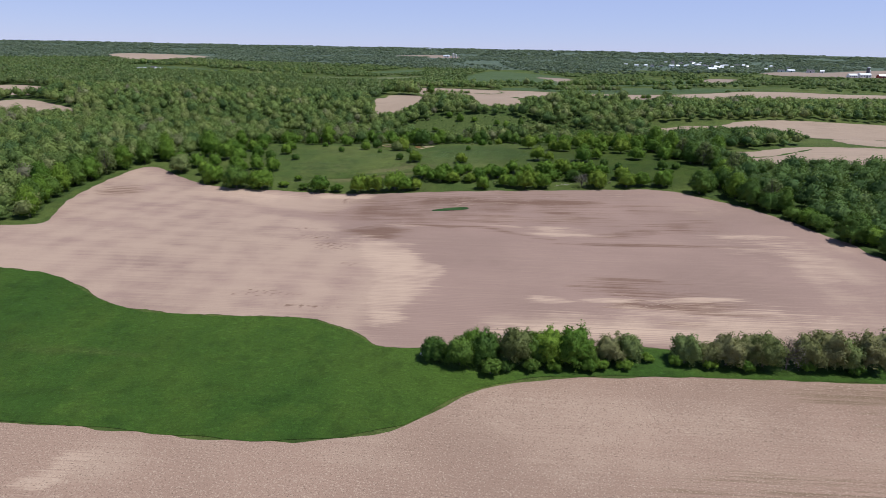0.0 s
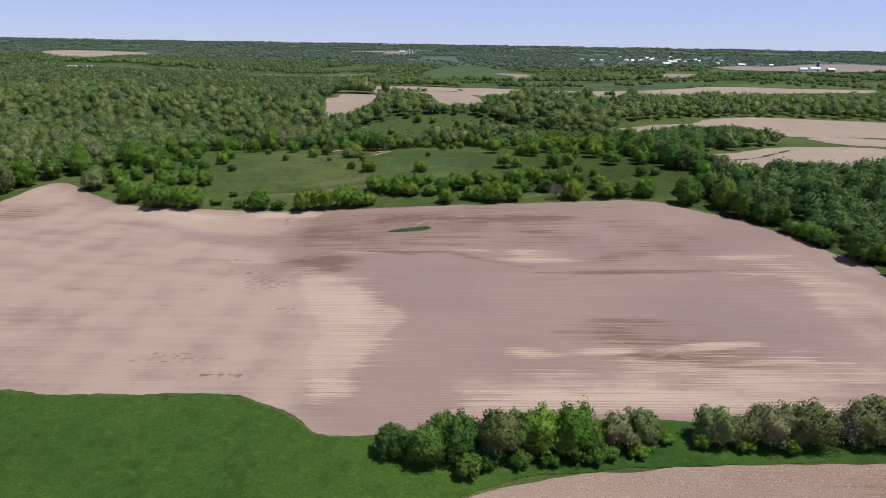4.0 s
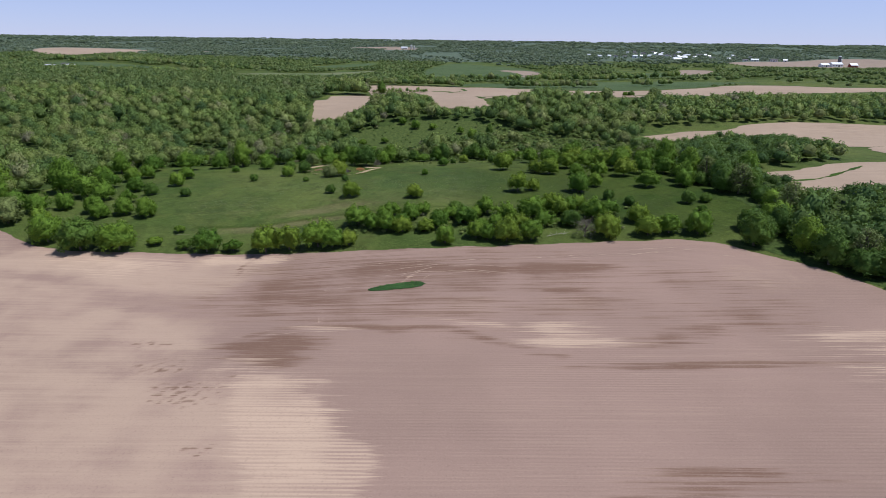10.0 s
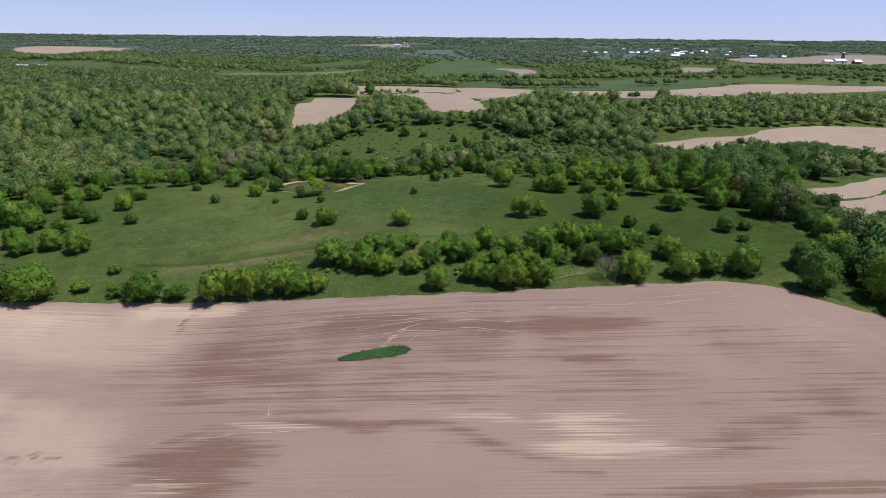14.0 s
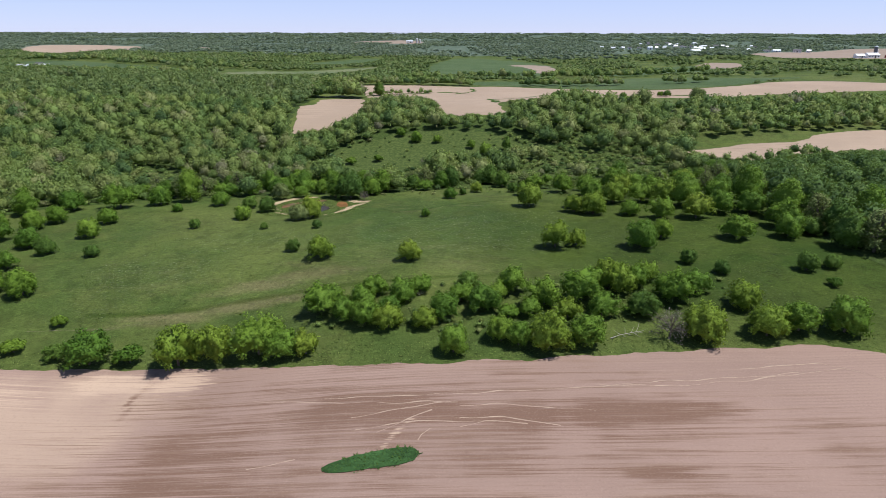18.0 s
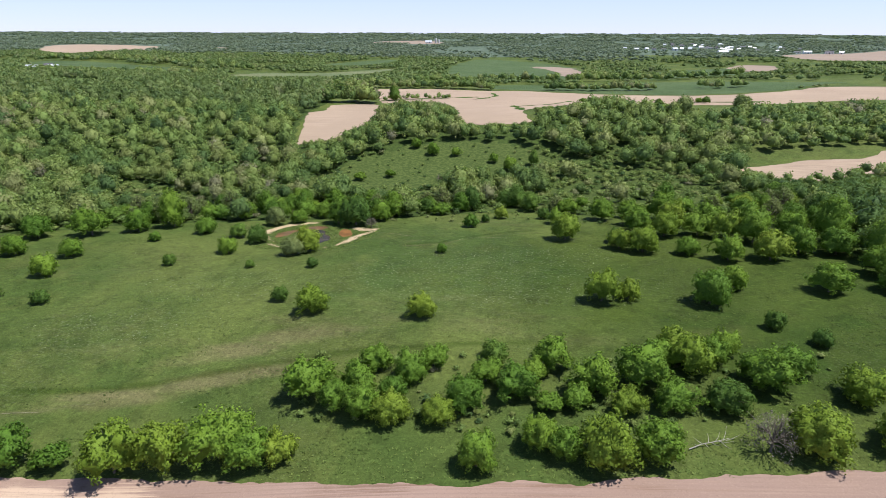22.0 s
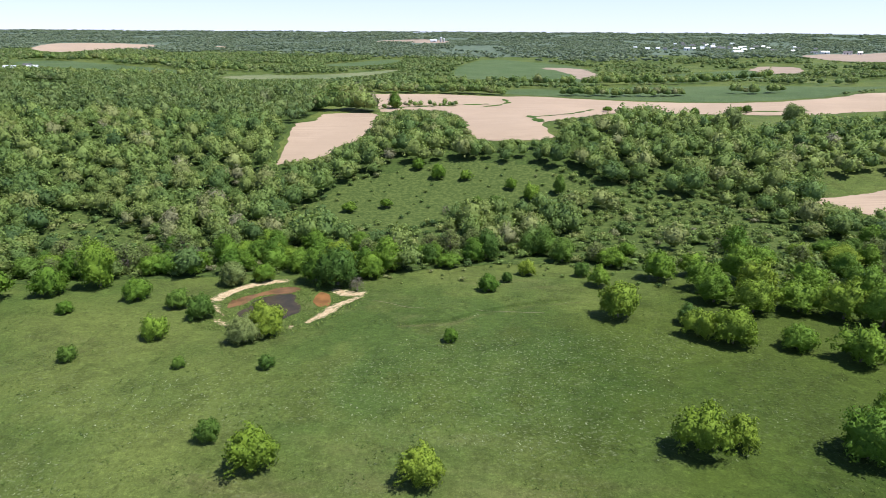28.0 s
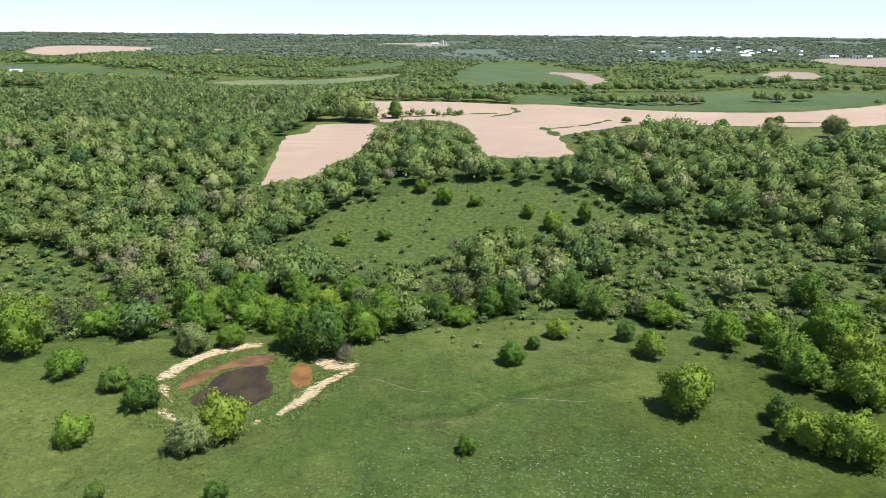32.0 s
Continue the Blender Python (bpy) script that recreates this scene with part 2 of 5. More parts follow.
LEAF_OLIVE = leaf_material("olive_new_leaves", [(0.135, 0.162, 0.052), (0.176, 0.190, 0.068), (0.205, 0.200, 0.086)], clear=0.25)
LEAF_WOOD = leaf_material("woodland_leaves", [(0.084, 0.146, 0.050), (0.136, 0.212, 0.062), (0.186, 0.262, 0.072), (0.232, 0.292, 0.084), (0.264, 0.296, 0.108), (0.250, 0.242, 0.148)], "mesh", 0.33)
LEAF_EAST = leaf_material("dark_wood_leaves", [(0.056, 0.108, 0.030), (0.086, 0.150, 0.040), (0.122, 0.196, 0.050), (0.170, 0.225, 0.070)], "mesh")
# paler and bluer than the near woods: aerial haze painted into the leaves
LEAF_FAR_HAZE = leaf_material("hazy_far_leaves", [(0.145, 0.196, 0.134), (0.189, 0.238, 0.160), (0.232, 0.277, 0.179)], "mesh", 0.4)
# a weaker haze tint, mixed into the leaf greens of the middle distance
LEAF_MID_HAZE = leaf_material("slightly_hazy_leaves", [(0.104, 0.162, 0.060), (0.148, 0.212, 0.072), (0.190, 0.246, 0.084), (0.208, 0.240, 0.108)], "mesh", 0.35)


def floor_material():
    """Leaf litter and low herbs below the trees, shade darkened into their colour; turf where the wood is open."""
    m, nt, b = material("wood_floor", 0.95)
    p = place(nt)
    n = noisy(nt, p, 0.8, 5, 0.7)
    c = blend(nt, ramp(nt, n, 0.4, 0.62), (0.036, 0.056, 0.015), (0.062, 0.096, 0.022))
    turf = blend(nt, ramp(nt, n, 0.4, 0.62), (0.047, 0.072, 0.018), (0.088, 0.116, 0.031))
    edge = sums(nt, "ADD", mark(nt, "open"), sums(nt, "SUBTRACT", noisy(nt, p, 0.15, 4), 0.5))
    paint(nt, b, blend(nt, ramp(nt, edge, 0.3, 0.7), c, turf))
    relief(nt, b, n, 0.8, 0.3)
    return m


BARK = plain_material("bark", (0.10, 0.085, 0.065), (0.19, 0.165, 0.135), 6.0, 0.9, 0.6)


# ---- the lie of the land ----
# Rolling farmland: one profile along the view axis, with hills and hollows on it
PROFILE_Y = [-900, 60, 100, 122, 142, 205, 236, 268, 305, 338, 368, 405, 440, 475, 600, 800, 1100, 1600, 2600, 4960]
PROFILE_Z = [-11, -10.5, -10.2, -9, -6.5, -6.4, -4.6, -0.8, -0.8, -3.0, -6.5, -6.0, 1.0, 6.0, 7.5, 7.0, 3.0, 6.0, 9.0, 36.0]
# x, y, rise, reach
HILLS = [(-51, 234, -3.6, 26), (-125, 275, -3.6, 48), (190, 375, 8.0, 75), (45, 478, 5.5, 42), (95, 228, 1.5, 30),
         (-110, 405, -2.0, 45), (-300, 480, 4.0, 120), (270, 640, 3.5, 110), (-34, 322, -1.2, 14),
         (-900, 1300, 9.0, 350), (800, 1700, -6.0, 400), (150, 900, -4.0, 160), (-380, 900, 4.0, 220), (650, 1150, 8.0, 300)]


def lie(x, y):
    """Height of the land, before it is cut into facets."""
    x, y = np.asarray(x, float), np.asarray(y, float)
    z = sum(np.interp(y + d, PROFILE_Y, PROFILE_Z) * w for d, w in ((-14, 0.2), (-6, 0.3), (6, 0.3), (14, 0.2)))
    for hx, hy, rise, reach in HILLS:
        z = z + rise * np.exp(-((x - hx) ** 2 + (y - hy) ** 2) / (2 * reach * reach))
    far = np.clip((y - 500) / 900, 0, 1)
    z = z + far * 3.0 * (np.sin(x / 210 + 0.7) * np.sin(y / 260) + 0.6 * np.sin(x / 97 + y / 143))
    return z


def facets(middle, step, low, high, fine_low, fine_high, growth):
    """Grid lines: even between fine_low and fine_high, then ever wider out to low and high."""
    lines = list(np.arange(fine_low, fine_high + 0.1, step))
    gap = step
    while lines[-1] < high:
        gap *= growth
        lines.append(min(high, lines[-1] + gap))
    gap = step
    while lines[0] > low:
        gap *= growth
        lines.insert(0, max(low, lines[0] - gap))
    return np.array(lines)


GX = facets(0, 6, -4700, 4700, -210, 216, 1.13)
GY = facets(0, 6, -900, 4960, 30, 612, 1.11)
GZ = lie(*np.meshgrid(GX, GY, indexing="ij"))


def land(x, y):
    """Height of the faceted ground, exactly."""
    x, y = np.asarray(x, float), np.asarray(y, float)
    i = np.clip(np.searchsorted(GX, x, "right") - 1, 0, len(GX) - 2)
    j = np.clip(np.searchsorted(GY, y, "right") - 1, 0, len(GY) - 2)
    u, v = (x - GX[i]) / (GX[i + 1] - GX[i]), (y - GY[j]) / (GY[j + 1] - GY[j])
    a, b, c, d = GZ[i, j], GZ[i + 1, j], GZ[i + 1, j + 1], GZ[i, j + 1]
    return np.where(u >= v, a + u * (b - a) + v * (c - b), a + v * (d - a) + u * (c - d))


def mesh_from(name, verts, faces, material=None, marks=None, smooth=False, normals=None):
    """A mesh from arrays; faces all of one size. marks: point attributes. normals: one for each point."""
    me = bpy.data.meshes.new(name)
    verts, faces = np.asarray(verts, np.float32), np.asarray(faces, np.int32)
    me.vertices.add(len(verts))
    me.vertices.foreach_set("co", verts.ravel())
    size = faces.shape[1]
    me.loops.add(faces.size)
    me.loops.foreach_set("vertex_index", faces.ravel())
    me.polygons.add(len(faces))
    me.polygons.foreach_set("loop_start", np.arange(0, faces.size, size, dtype=np.int32))
    for word, values in (marks or {}).items():
        me.attributes.new(word, "FLOAT", "POINT").data.foreach_set("value", np.asarray(values, np.float32))
    me.update(calc_edges=True)
    me.polygons.foreach_set("use_smooth", np.full(len(faces), smooth))
    if normals is not None:
        me.attributes.new("custom_normal", "FLOAT_VECTOR", "POINT").data.foreach_set("vector", np.asarray(normals, np.float32).ravel())
    if material:
        me.materials.append(material)
    return me


def part(name, me, parent=None, label=""):
    ob = new(name, me)
    ob.parent = parent
    return tagged(ob, label)


def inside(poly, x, y):
    poly = np.asarray(poly, float)
    hit = np.zeros(np.shape(x), bool)
    for (ax, ay), (bx, by) in zip(poly, np.roll(poly, -1, 0)):
        cross = (ay > y) != (by > y)
        hit ^= cross & (x < (bx - ax) * (y - ay) / (by - ay + 1e-12) + ax)
    return hit


def reach_of(poly, x, y):
    """Signed distance to a closed outline, positive inside."""
    poly = np.asarray(poly, float)
    best = np.full(np.shape(x), 1e9)
    for (ax, ay), (bx, by) in zip(poly, np.roll(poly, -1, 0)):
        ex, ey = bx - ax, by - ay
        t = np.clip(((x - ax) * ex + (y - ay) * ey) / (ex * ex + ey * ey + 1e-9), 0, 1)
        best = np.minimum(best, np.hypot(x - ax - t * ex, y - ay - t * ey))
    return np.where(inside(poly, x, y), best, -best)


def rounded(poly, times=2):
    """An outline with its corners cut."""
    p = np.asarray(poly, float)
    for _ in range(times):
        q = np.roll(p, -1, 0)
        p = np.stack([0.75 * p + 0.25 * q, 0.25 * p + 0.75 * q], 1).reshape(-1, 2)
    return p


def ripple(x, y, size, seed):
    """Soft unevenness between about -1 and 1."""
    r = random.Random(seed)
    out = 0
    for k in range(5):
        a, f, h = r.uniform(0, 6.3), 6.3 / (size * r.uniform(0.5, 1.8)), r.uniform(0, 6.3)
        out = out + np.sin(f * (x * math.cos(a) + y * math.sin(a)) + h)
    return out / 3.0


def splash(x, y, spots):
    """Marks on the ground: spots of (x, y, reach along x, reach along y, turn in degrees, strength)."""
    out = np.zeros(np.shape(x))
    for cx, cy, rx, ry, turn, strong in spots:
        c, s = math.cos(radians(turn)), math.sin(radians(turn))
        u, v = ((x - cx) * c + (y - cy) * s) / rx, (-(x - cx) * s + (y - cy) * c) / ry
        out = np.maximum(out, strong * np.exp(-0.7 * (u * u + v * v) ** 1.5))
    return out


def line_mark(x, y, points, wide, strong=1.0):
    out = np.zeros(np.shape(x))
    for (ax, ay), (bx, by) in zip(points, points[1:]):
        ex, ey = bx - ax, by - ay
        t = np.clip(((x - ax) * ex + (y - ay) * ey) / (ex * ex + ey * ey), 0, 1)
        d = np.hypot(x - ax - t * ex, y - ay - t * ey)
        out = np.maximum(out, strong * np.exp(-(d / wide) ** 2))
    return out


def sheet(name, outline, material, k, lift, wobble=0.5, marks=None, label="", category="", drop=None, kind="structure"):
    """A piece of ground cut out along an outline, lying on the facets of the land."""
    outline = np.asarray(outline, float)
    lo, hi = outline.min(0) - 3, outline.max(0) + 3
    i0, i1 = max(0, np.searchsorted(GX, lo[0]) - 1), min(len(GX) - 1, np.searchsorted(GX, hi[0]))
    j0, j1 = max(0, np.searchsorted(GY, lo[1]) - 1), min(len(GY) - 1, np.searchsorted(GY, hi[1]))
    f = np.arange(k) / k
    xs = np.r_[(GX[i0:i1, None] + f * np.diff(GX[i0:i1 + 1])[:, None]).ravel(), GX[i1]]
    ys = np.r_[(GY[j0:j1, None] + f * np.diff(GY[j0:j1 + 1])[:, None]).ravel(), GY[j1]]
    X, Y = np.meshgrid(xs, ys, indexing="ij")
    D = reach_of(outline, X, Y) + wobble * ripple(X, Y, 9, 3) + 0.4 * wobble * ripple(X, Y, 2.7, 5)
    n = len(ys)
    idx = np.arange(len(xs) * n).reshape(len(xs), n)
    a, b, c, d = idx[:-1, :-1].ravel(), idx[1:, :-1].ravel(), idx[1:, 1:].ravel(), idx[:-1, 1:].ravel()
    tris = np.concatenate([np.stack([a, b, c], 1), np.stack([a, c, d], 1)])
    P, D = np.stack([X.ravel(), Y.ravel()], 1), D.ravel()
    corner, sign = P[tris], D[tris]
    count = (sign > 0).sum(1)
    out = [corner[count == 3]]
    for want in (1, 2):  # cut the rim triangles along the outline
        sel = count == want
        co, sg = corner[sel], sign[sel]
        lone = np.argmax(sg > 0, 1) if want == 1 else np.argmin(sg > 0, 1)
        r = np.arange(len(co))
        p0, p1, p2 = (co[r, (lone + s) % 3] for s in range(3))
        s0, s1, s2 = (sg[r, (lone + s) % 3] for s in range(3))
        q1 = p0 + (p1 - p0) * (s0 / (s0 - s1))[:, None]
        q2 = p0 + (p2 - p0) * (s0 / (s0 - s2))[:, None]
        out += [np.stack([p0, q1, q2], 1)] if want == 1 else [np.stack([q1, p1, p2], 1), np.stack([q1, p2, q2], 1)]
    flat = np.concatenate(out).reshape(-1, 2)
    key, back_to = np.unique(np.round(flat, 3), axis=0, return_inverse=True)
    x, y = key[:, 0], key[:, 1]
    z = land(x, y) + lift
    if drop is not None:
        z = z + drop(x, y)
    given = {word: fn(x, y) for word, fn in (marks or {}).items()}
    ob = new(name, mesh_from(name, np.stack([x, y, z], 1), back_to.reshape(-1, 3), material, given, True))
    return tagged(ob, label, category, "", kind)


# ---- the ground ----
gi = np.arange(len(GX) * len(GY)).reshape(len(GX), len(GY))
ga, gb, gc, gd = gi[:-1, :-1].ravel(), gi[1:, :-1].ravel(), gi[1:, 1:].ravel(), gi[:-1, 1:].ravel()
gX, gY = (a.ravel() for a in np.meshgrid(GX, GY, indexing="ij"))


def turf_straw(x, y):
    """Dry, trodden ground: the dull band above the thicket, tan patches, faint arcs of old tracks."""
    spots = splash(x, y, [(-28, 269, 11, 3.2, 8, 1.0), (-41, 264, 12, 3.0, 12, 0.95), (-38, 257.5, 16, 2.4, 12, 1.0), (-56, 252.6, 14, 2.6, 5, 0.95), (-5, 274, 42, 9, 0, 0.45), (35, 270, 30, 8, 0, 0.35), (-70, 268, 25, 8, 0, 0.35),
                          (-20, 326, 26, 9, 10, 0.40), (8, 336, 26, 8, 8, 0.40), (-80, 306, 28, 10, 10, 0.30)])
    lines = np.maximum(line_mark(x, y, [(-72, 248.5), (-60, 251), (-42, 255), (-31, 258.6), (-22, 260.6)], 1.1, 0.7), line_mark(x, y, [(-14, 315.6), (-4.4, 316.6), (1, 320.6), (12, 325.6), (24, 328.6)], 1.0, 0.5))
    return np.maximum.reduce([spots, lines, 0.25 * ((y > 380) & (y < 440))])


def turf_lush(x, y):
    """Richer, deeper green growth on the damper slope."""
    spots = splash(x, y, [(60, 298, 50, 44, 0, 0.95), (75, 270, 45, 32, 0, 0.9), (30, 282, 30, 12, 0, 0.5), (6, 298, 30, 14, 10, 0.45), (-35, 294, 24, 10, 10, 0.30)])
    lines = np.maximum(line_mark(x, y, [(-73, 253.6), (-60.8, 254.4), (-51.6, 255.8), (-40, 258.9), (-28.8, 261), (-17.4, 263.3), (2.5, 264.8), (14.6, 265.6)], 0.9, 0.75),
                       line_mark(x, y, [(-12.5, 317.4), (-4.4, 318.3), (0.7, 322.6), (11.7, 327.6), (24.2, 330.6)], 1.1, 0.6))
    return np.maximum(spots, lines)


def turf_heads(x, y):
    """Where pale seed heads stand thickest."""
    return splash(x, y, [(2, 297, 30, 12, 8, 1.0), (20, 306, 22, 8, 10, 0.8), (-45, 291, 22, 9, 5, 0.7), (-64, 273, 18, 8, 0, 0.6), (5, 285, 24, 6, 0, 0.7), (26, 288, 18, 7, 0, 0.6)])


ground = new("ground", mesh_from("ground", np.stack([gX, gY, GZ.ravel()], 1), np.concatenate([np.stack([ga, gb, gc], 1), np.stack([ga, gc, gd], 1)]), PASTURE, {"straw": turf_straw(gX, gY), "lush": turf_lush(gX, gY), "heads": turf_heads(gX, gY)}, True))
tagged(ground, "rolling green pasture turf with straw-coloured drifts", "ground", "", "structure")

sheet("pasture", [(-128, 226), (86, 226), (94, 300), (60, 345), (-20, 348), (-100, 338), (-128, 300)], PASTURE, 6, 0.02, 0.5, {"straw": turf_straw, "lush": turf_lush, "heads": turf_heads}, "open green pasture with tan drifts and pale seed heads", "pasture")

# ---- fields, cut out of the land ----
MAIN = rounded([(-160, 172), (-139, 174), (-140, 182), (-150, 202), (-155, 223), (-154, 250), (-148, 264), (-125, 245), (-104, 233), (-76, 236), (-50, 237.5),
                (-22, 235), (1, 233.5), (28, 234.5), (50, 236), (74, 237), (84, 229), (96, 219), (109, 203), (112, 192), (119, 178), (126, 160), (124, 146), (114, 126),
                (100, 116.5), (82, 115), (49, 113), (36, 114), (10, 112.5), (-3, 111.2), (-9, 109.8), (-19, 109.5), (-21.5, 112.5), (-26, 115.8), (-32, 118.2), (-36, 120.4), (-50, 119.7), (-66, 119.4),
                (-78, 120.6), (-88, 124.6), (-97, 131), (-107, 136.5), (-124, 139.5), (-170, 142), (-175, 165)], 2)
PALE_AREA = rounded([(-60, 200), (-44, 190), (-38, 181), (-34, 172), (-20, 168), (-16, 160), (-9.6, 152.5), (-7, 146), (-10.7, 138.4), (-13, 132.7), (-17, 124.7), (-20, 118.6), (-22, 106), (-180, 130), (-180, 270), (-150, 262), (-110, 225), (-80, 210)], 1)
PALE = [(70, 128, 30, 6, 0, 0.5), (45, 122, 45, 5, 0, 0.6), (100, 160, 10, 25, -25, 0.55), (80, 215, 14, 10, -40, 0.4), (-95, 226, 24, 9, 0, 0.9), (-68, 221, 24, 14, 0, 0.85), (20, 200, 18, 6, 0, 0.35)]
DAMP = [(-31.4, 181, 9, 4.6, 10, 1.05), (-29.5, 175.5, 6, 2.6, 0, 0.85), (-34.4, 212, 13, 11, 0, 0.72), (-7.7, 221.4, 15, 4.7, 0, 0.95), (22.2, 218.9, 22, 4.4, 0, 1.0), (30.9, 206.9, 5, 1.3, 0, 0.9), (45, 174, 18, 1.8, 2, 0.5), (50.4, 184.9, 12, 3.2, 12, 0.7),
        (42, 140, 14, 5.5, 0, 0.62), (48, 133, 18, 3.0, 0, 0.66), (60, 131, 12, 3, 0, 0.55), (48, 123.7, 6, 2, 0, 0.5), (-27.6, 200, 15, 9, 0, 0.55), (70, 196, 14, 9, 0, 0.4), (-140, 225, 9, 8, 0, 0.5), (-5, 212, 52, 24, 0, 0.40), (55, 205, 34, 18, 10, 0.25), (60, 173.8, 24, 0.9, 2, 0.7), (51, 185.3, 11, 1.5, 16, 0.8), (44, 145.5, 11, 1.6, -4, 0.6), (45.5, 131.3, 14, 1.5, 0, 0.75)]
SPECKS = [(-40, 165.5, 6, 5, 0, 0.75), (-32.5, 150, 2.6, 0.8, 0, 0.9), (-50.3, 130.6, 9, 1.4, 0, 0.75), (-38.9, 125.3, 8, 1.1, 0, 0.8), (-48.2, 173, 5, 2.8, 0, 0.7), (-34.5, 169, 4, 1.3, 0, 0.8), (-56.4, 182, 6, 1.2, 0, 0.7)]
DRY = [(-84.9, 225, 12, 7, 0, 0.6), (-56.6, 232.2, 7, 3.2, 0, 1.1), (-44.9, 232, 5, 2.9, 0, 0.9), (-34.5, 173, 6, 4, 0, 0.65), (-24.5, 168.4, 7, 1.1, 0, 1.0), (28, 182.9, 10, 2.1, 0, 1.1), (26, 188.6, 9, 3.6, 0, 0.65),
       (18.3, 133.7, 4, 1.6, 0, 0.9), (33, 133.9, 6.5, 1.2, 0, 1.0), (57.8, 136.5, 8, 1.1, 3, 1.0), (70, 131.7, 7, 1.3, 0, 0.85), (8.6, 118, 5, 1.3, 0, 0.8)]
DRY_MORE = [(52, 128, 34, 9, 0, 0.50), (90, 175, 16, 14, -20, 0.4), (26.5, 120, 24, 2, 0, 0.75), (85, 184, 13, 2.2, 0, 0.7), (-29.9, 167.7, 10, 2.2, 0, 0.8), (-18.5, 122, 4, 4, 0, 0.8), (-16, 142, 8, 12, 10, 0.62), (-20, 158, 8, 8, 20, 0.6), (10, 190.5, 12, 1.5, -12, 0.5)]
SWIRL = [(-39.4, 181.6), (-35.6, 184.9), (-32.7, 187.9), (-26.5, 189.5), (-22.5, 190), (-13.5, 189.1), (-7.2, 187.7), (-1.9, 188.8), (4.2, 188.7), (11.9, 183), (19.6, 178.8), (25.2, 176.4)]
GULLY = [(-51.2, 237), (-50.2, 232.2), (-51, 229.6), (-51.6, 227), (-50.4, 225), (-51, 213), (-54, 203)]
WASH = [(-3, 219.5), (-5.5, 216), (-7, 213)]
WASH2 = [(-40.4, 183.9), (-33.9, 187.5), (-26.5, 190), (-23.5, 191.4), (-23.5, 195.6)]
COMB = [rounded(q, 1) for q in ([(-35.2, 170.9), (-29.3, 169.4), (-19.6, 166), (-14.2, 154), (-7.4, 151), (-6.7, 145.7), (-10, 140.3), (-12.7, 133.7), (-15, 127.5), (-18.8, 120.6), (-21.3, 117), (-24, 125.5), (-25, 132.4), (-23.4, 140.7), (-29, 152)],
                                [(0.8, 115), (7, 119.5), (19.4, 121.3), (32, 122.4), (50.6, 121.2), (67.4, 119), (80, 118), (72, 115), (41.7, 115), (18.3, 115.4), (0.7, 113)])]
COMB_SPOTS = [(19.3, 132.8, 6, 1.2, -3, 0.9), (33.6, 134.1, 7, 1.3, 3, 1.0), (54.6, 135.8, 11, 1.2, 8, 1.0), (67, 131, 10, 1.0, 6, 0.9), (29.6, 182.7, 12, 1.8, -2, 0.9), (29, 187.5, 9, 3, 0, 0.6), (87.5, 186, 15, 1.4, 3, 0.8), (-85, 228, 24, 5, 0, 0.6), (-55, 233, 10, 2.4, -3, 0.8),
              (95, 160, 8, 16, -20, 0.55), (-22, 188.6, 9, 1.2, -6, 0.8), (60, 125, 16, 3, 0, 0.6)]
# pale wheel tracks and washed lines that cross the rows
THREADS = [[(-18, 224.9), (4, 225.1), (25.7, 225.8), (37, 227.2), (62.1, 228.9)], [(27.3, 226.4), (40.3, 226.2), (52, 227.4), (70, 229.5)], [(-30, 225.5), (-15, 223.9), (4.8, 222.8)], [(-12.9, 219.6), (-6.2, 221.2), (0.6, 223), (4.1, 223.3)], [(-8.5, 215.9), (-4.7, 218.2), (0, 221.3)],
           [(-26, 209), (-19, 210.8)], [(-11.8, 216.7), (-2, 218.6), (8, 218)], [(4.1, 221.6), (10.3, 222.1), (25.9, 220.3)], [(4, 218.7), (10.7, 218.9), (19.8, 216.9)], [(4, 216.6), (8, 218), (14.6, 217.4)],
           [(35.1, 137.9), (39.4, 135.7), (44.5, 134), (49.6, 131.4)], [(41.3, 131.3), (45.4, 132.9), (50.5, 136.4)], [(41.1, 134.6), (44.6, 134.4), (47.9, 135.6)], [(42.3, 132.2), (47.1, 133.5)], [(-2.2, 213.8), (-1.6, 215.3), (0, 216.8)], [(-33.2, 185.5), (-25.7, 186.8), (-13.3, 187.9)], [(-23.6, 191), (-24, 194.5)], [(52, 230), (66, 231.5), (80, 224)]]


def main_marks(word):
    def fn(x, y):
        wave = 1.0 + 0.25 * ripple(x, y, 14, 8)
        if word == "comb":
            return np.maximum.reduce([np.clip(0.5 + reach_of(q, x, y) / 5.0, 0, 0.9) for q in COMB] + [splash(x, y, COMB_SPOTS)])
        if word == "pale":
            area = np.clip(0.5 + reach_of(PALE_AREA, x, y) / 13.0, 0, 1)
            return np.maximum(0.62 * area, splash(x, y, PALE)) * wave
        if word == "damp":
            far_gully = np.clip((y - 218) / 10, 0.10, 1)
            return np.maximum.reduce([splash(x, y, DAMP) * wave, splash(x, y, SPECKS) * np.clip(ripple(x, y, 1.6, 9) + 0.3, 0, 1), line_mark(x, y, SWIRL, 1.7, 0.72) * np.clip(1.0 - (x + 5) / 60, 0.5, 1), line_mark(x, y, GULLY, 0.6, 0.7) * far_gully])
        return np.maximum.reduce([splash(x, y, DRY + DRY_MORE) * wave, line_mark(x, y, WASH, 0.5, 0.6), line_mark(x, y, WASH2, 0.45, 0.6)])
    return fn


def furrow(x, y):
    """Washed-out runnels in the field."""
    return -0.015 * line_mark(x, y, GULLY, 0.9) - 0.012 * line_mark(x, y, WASH, 0.7)


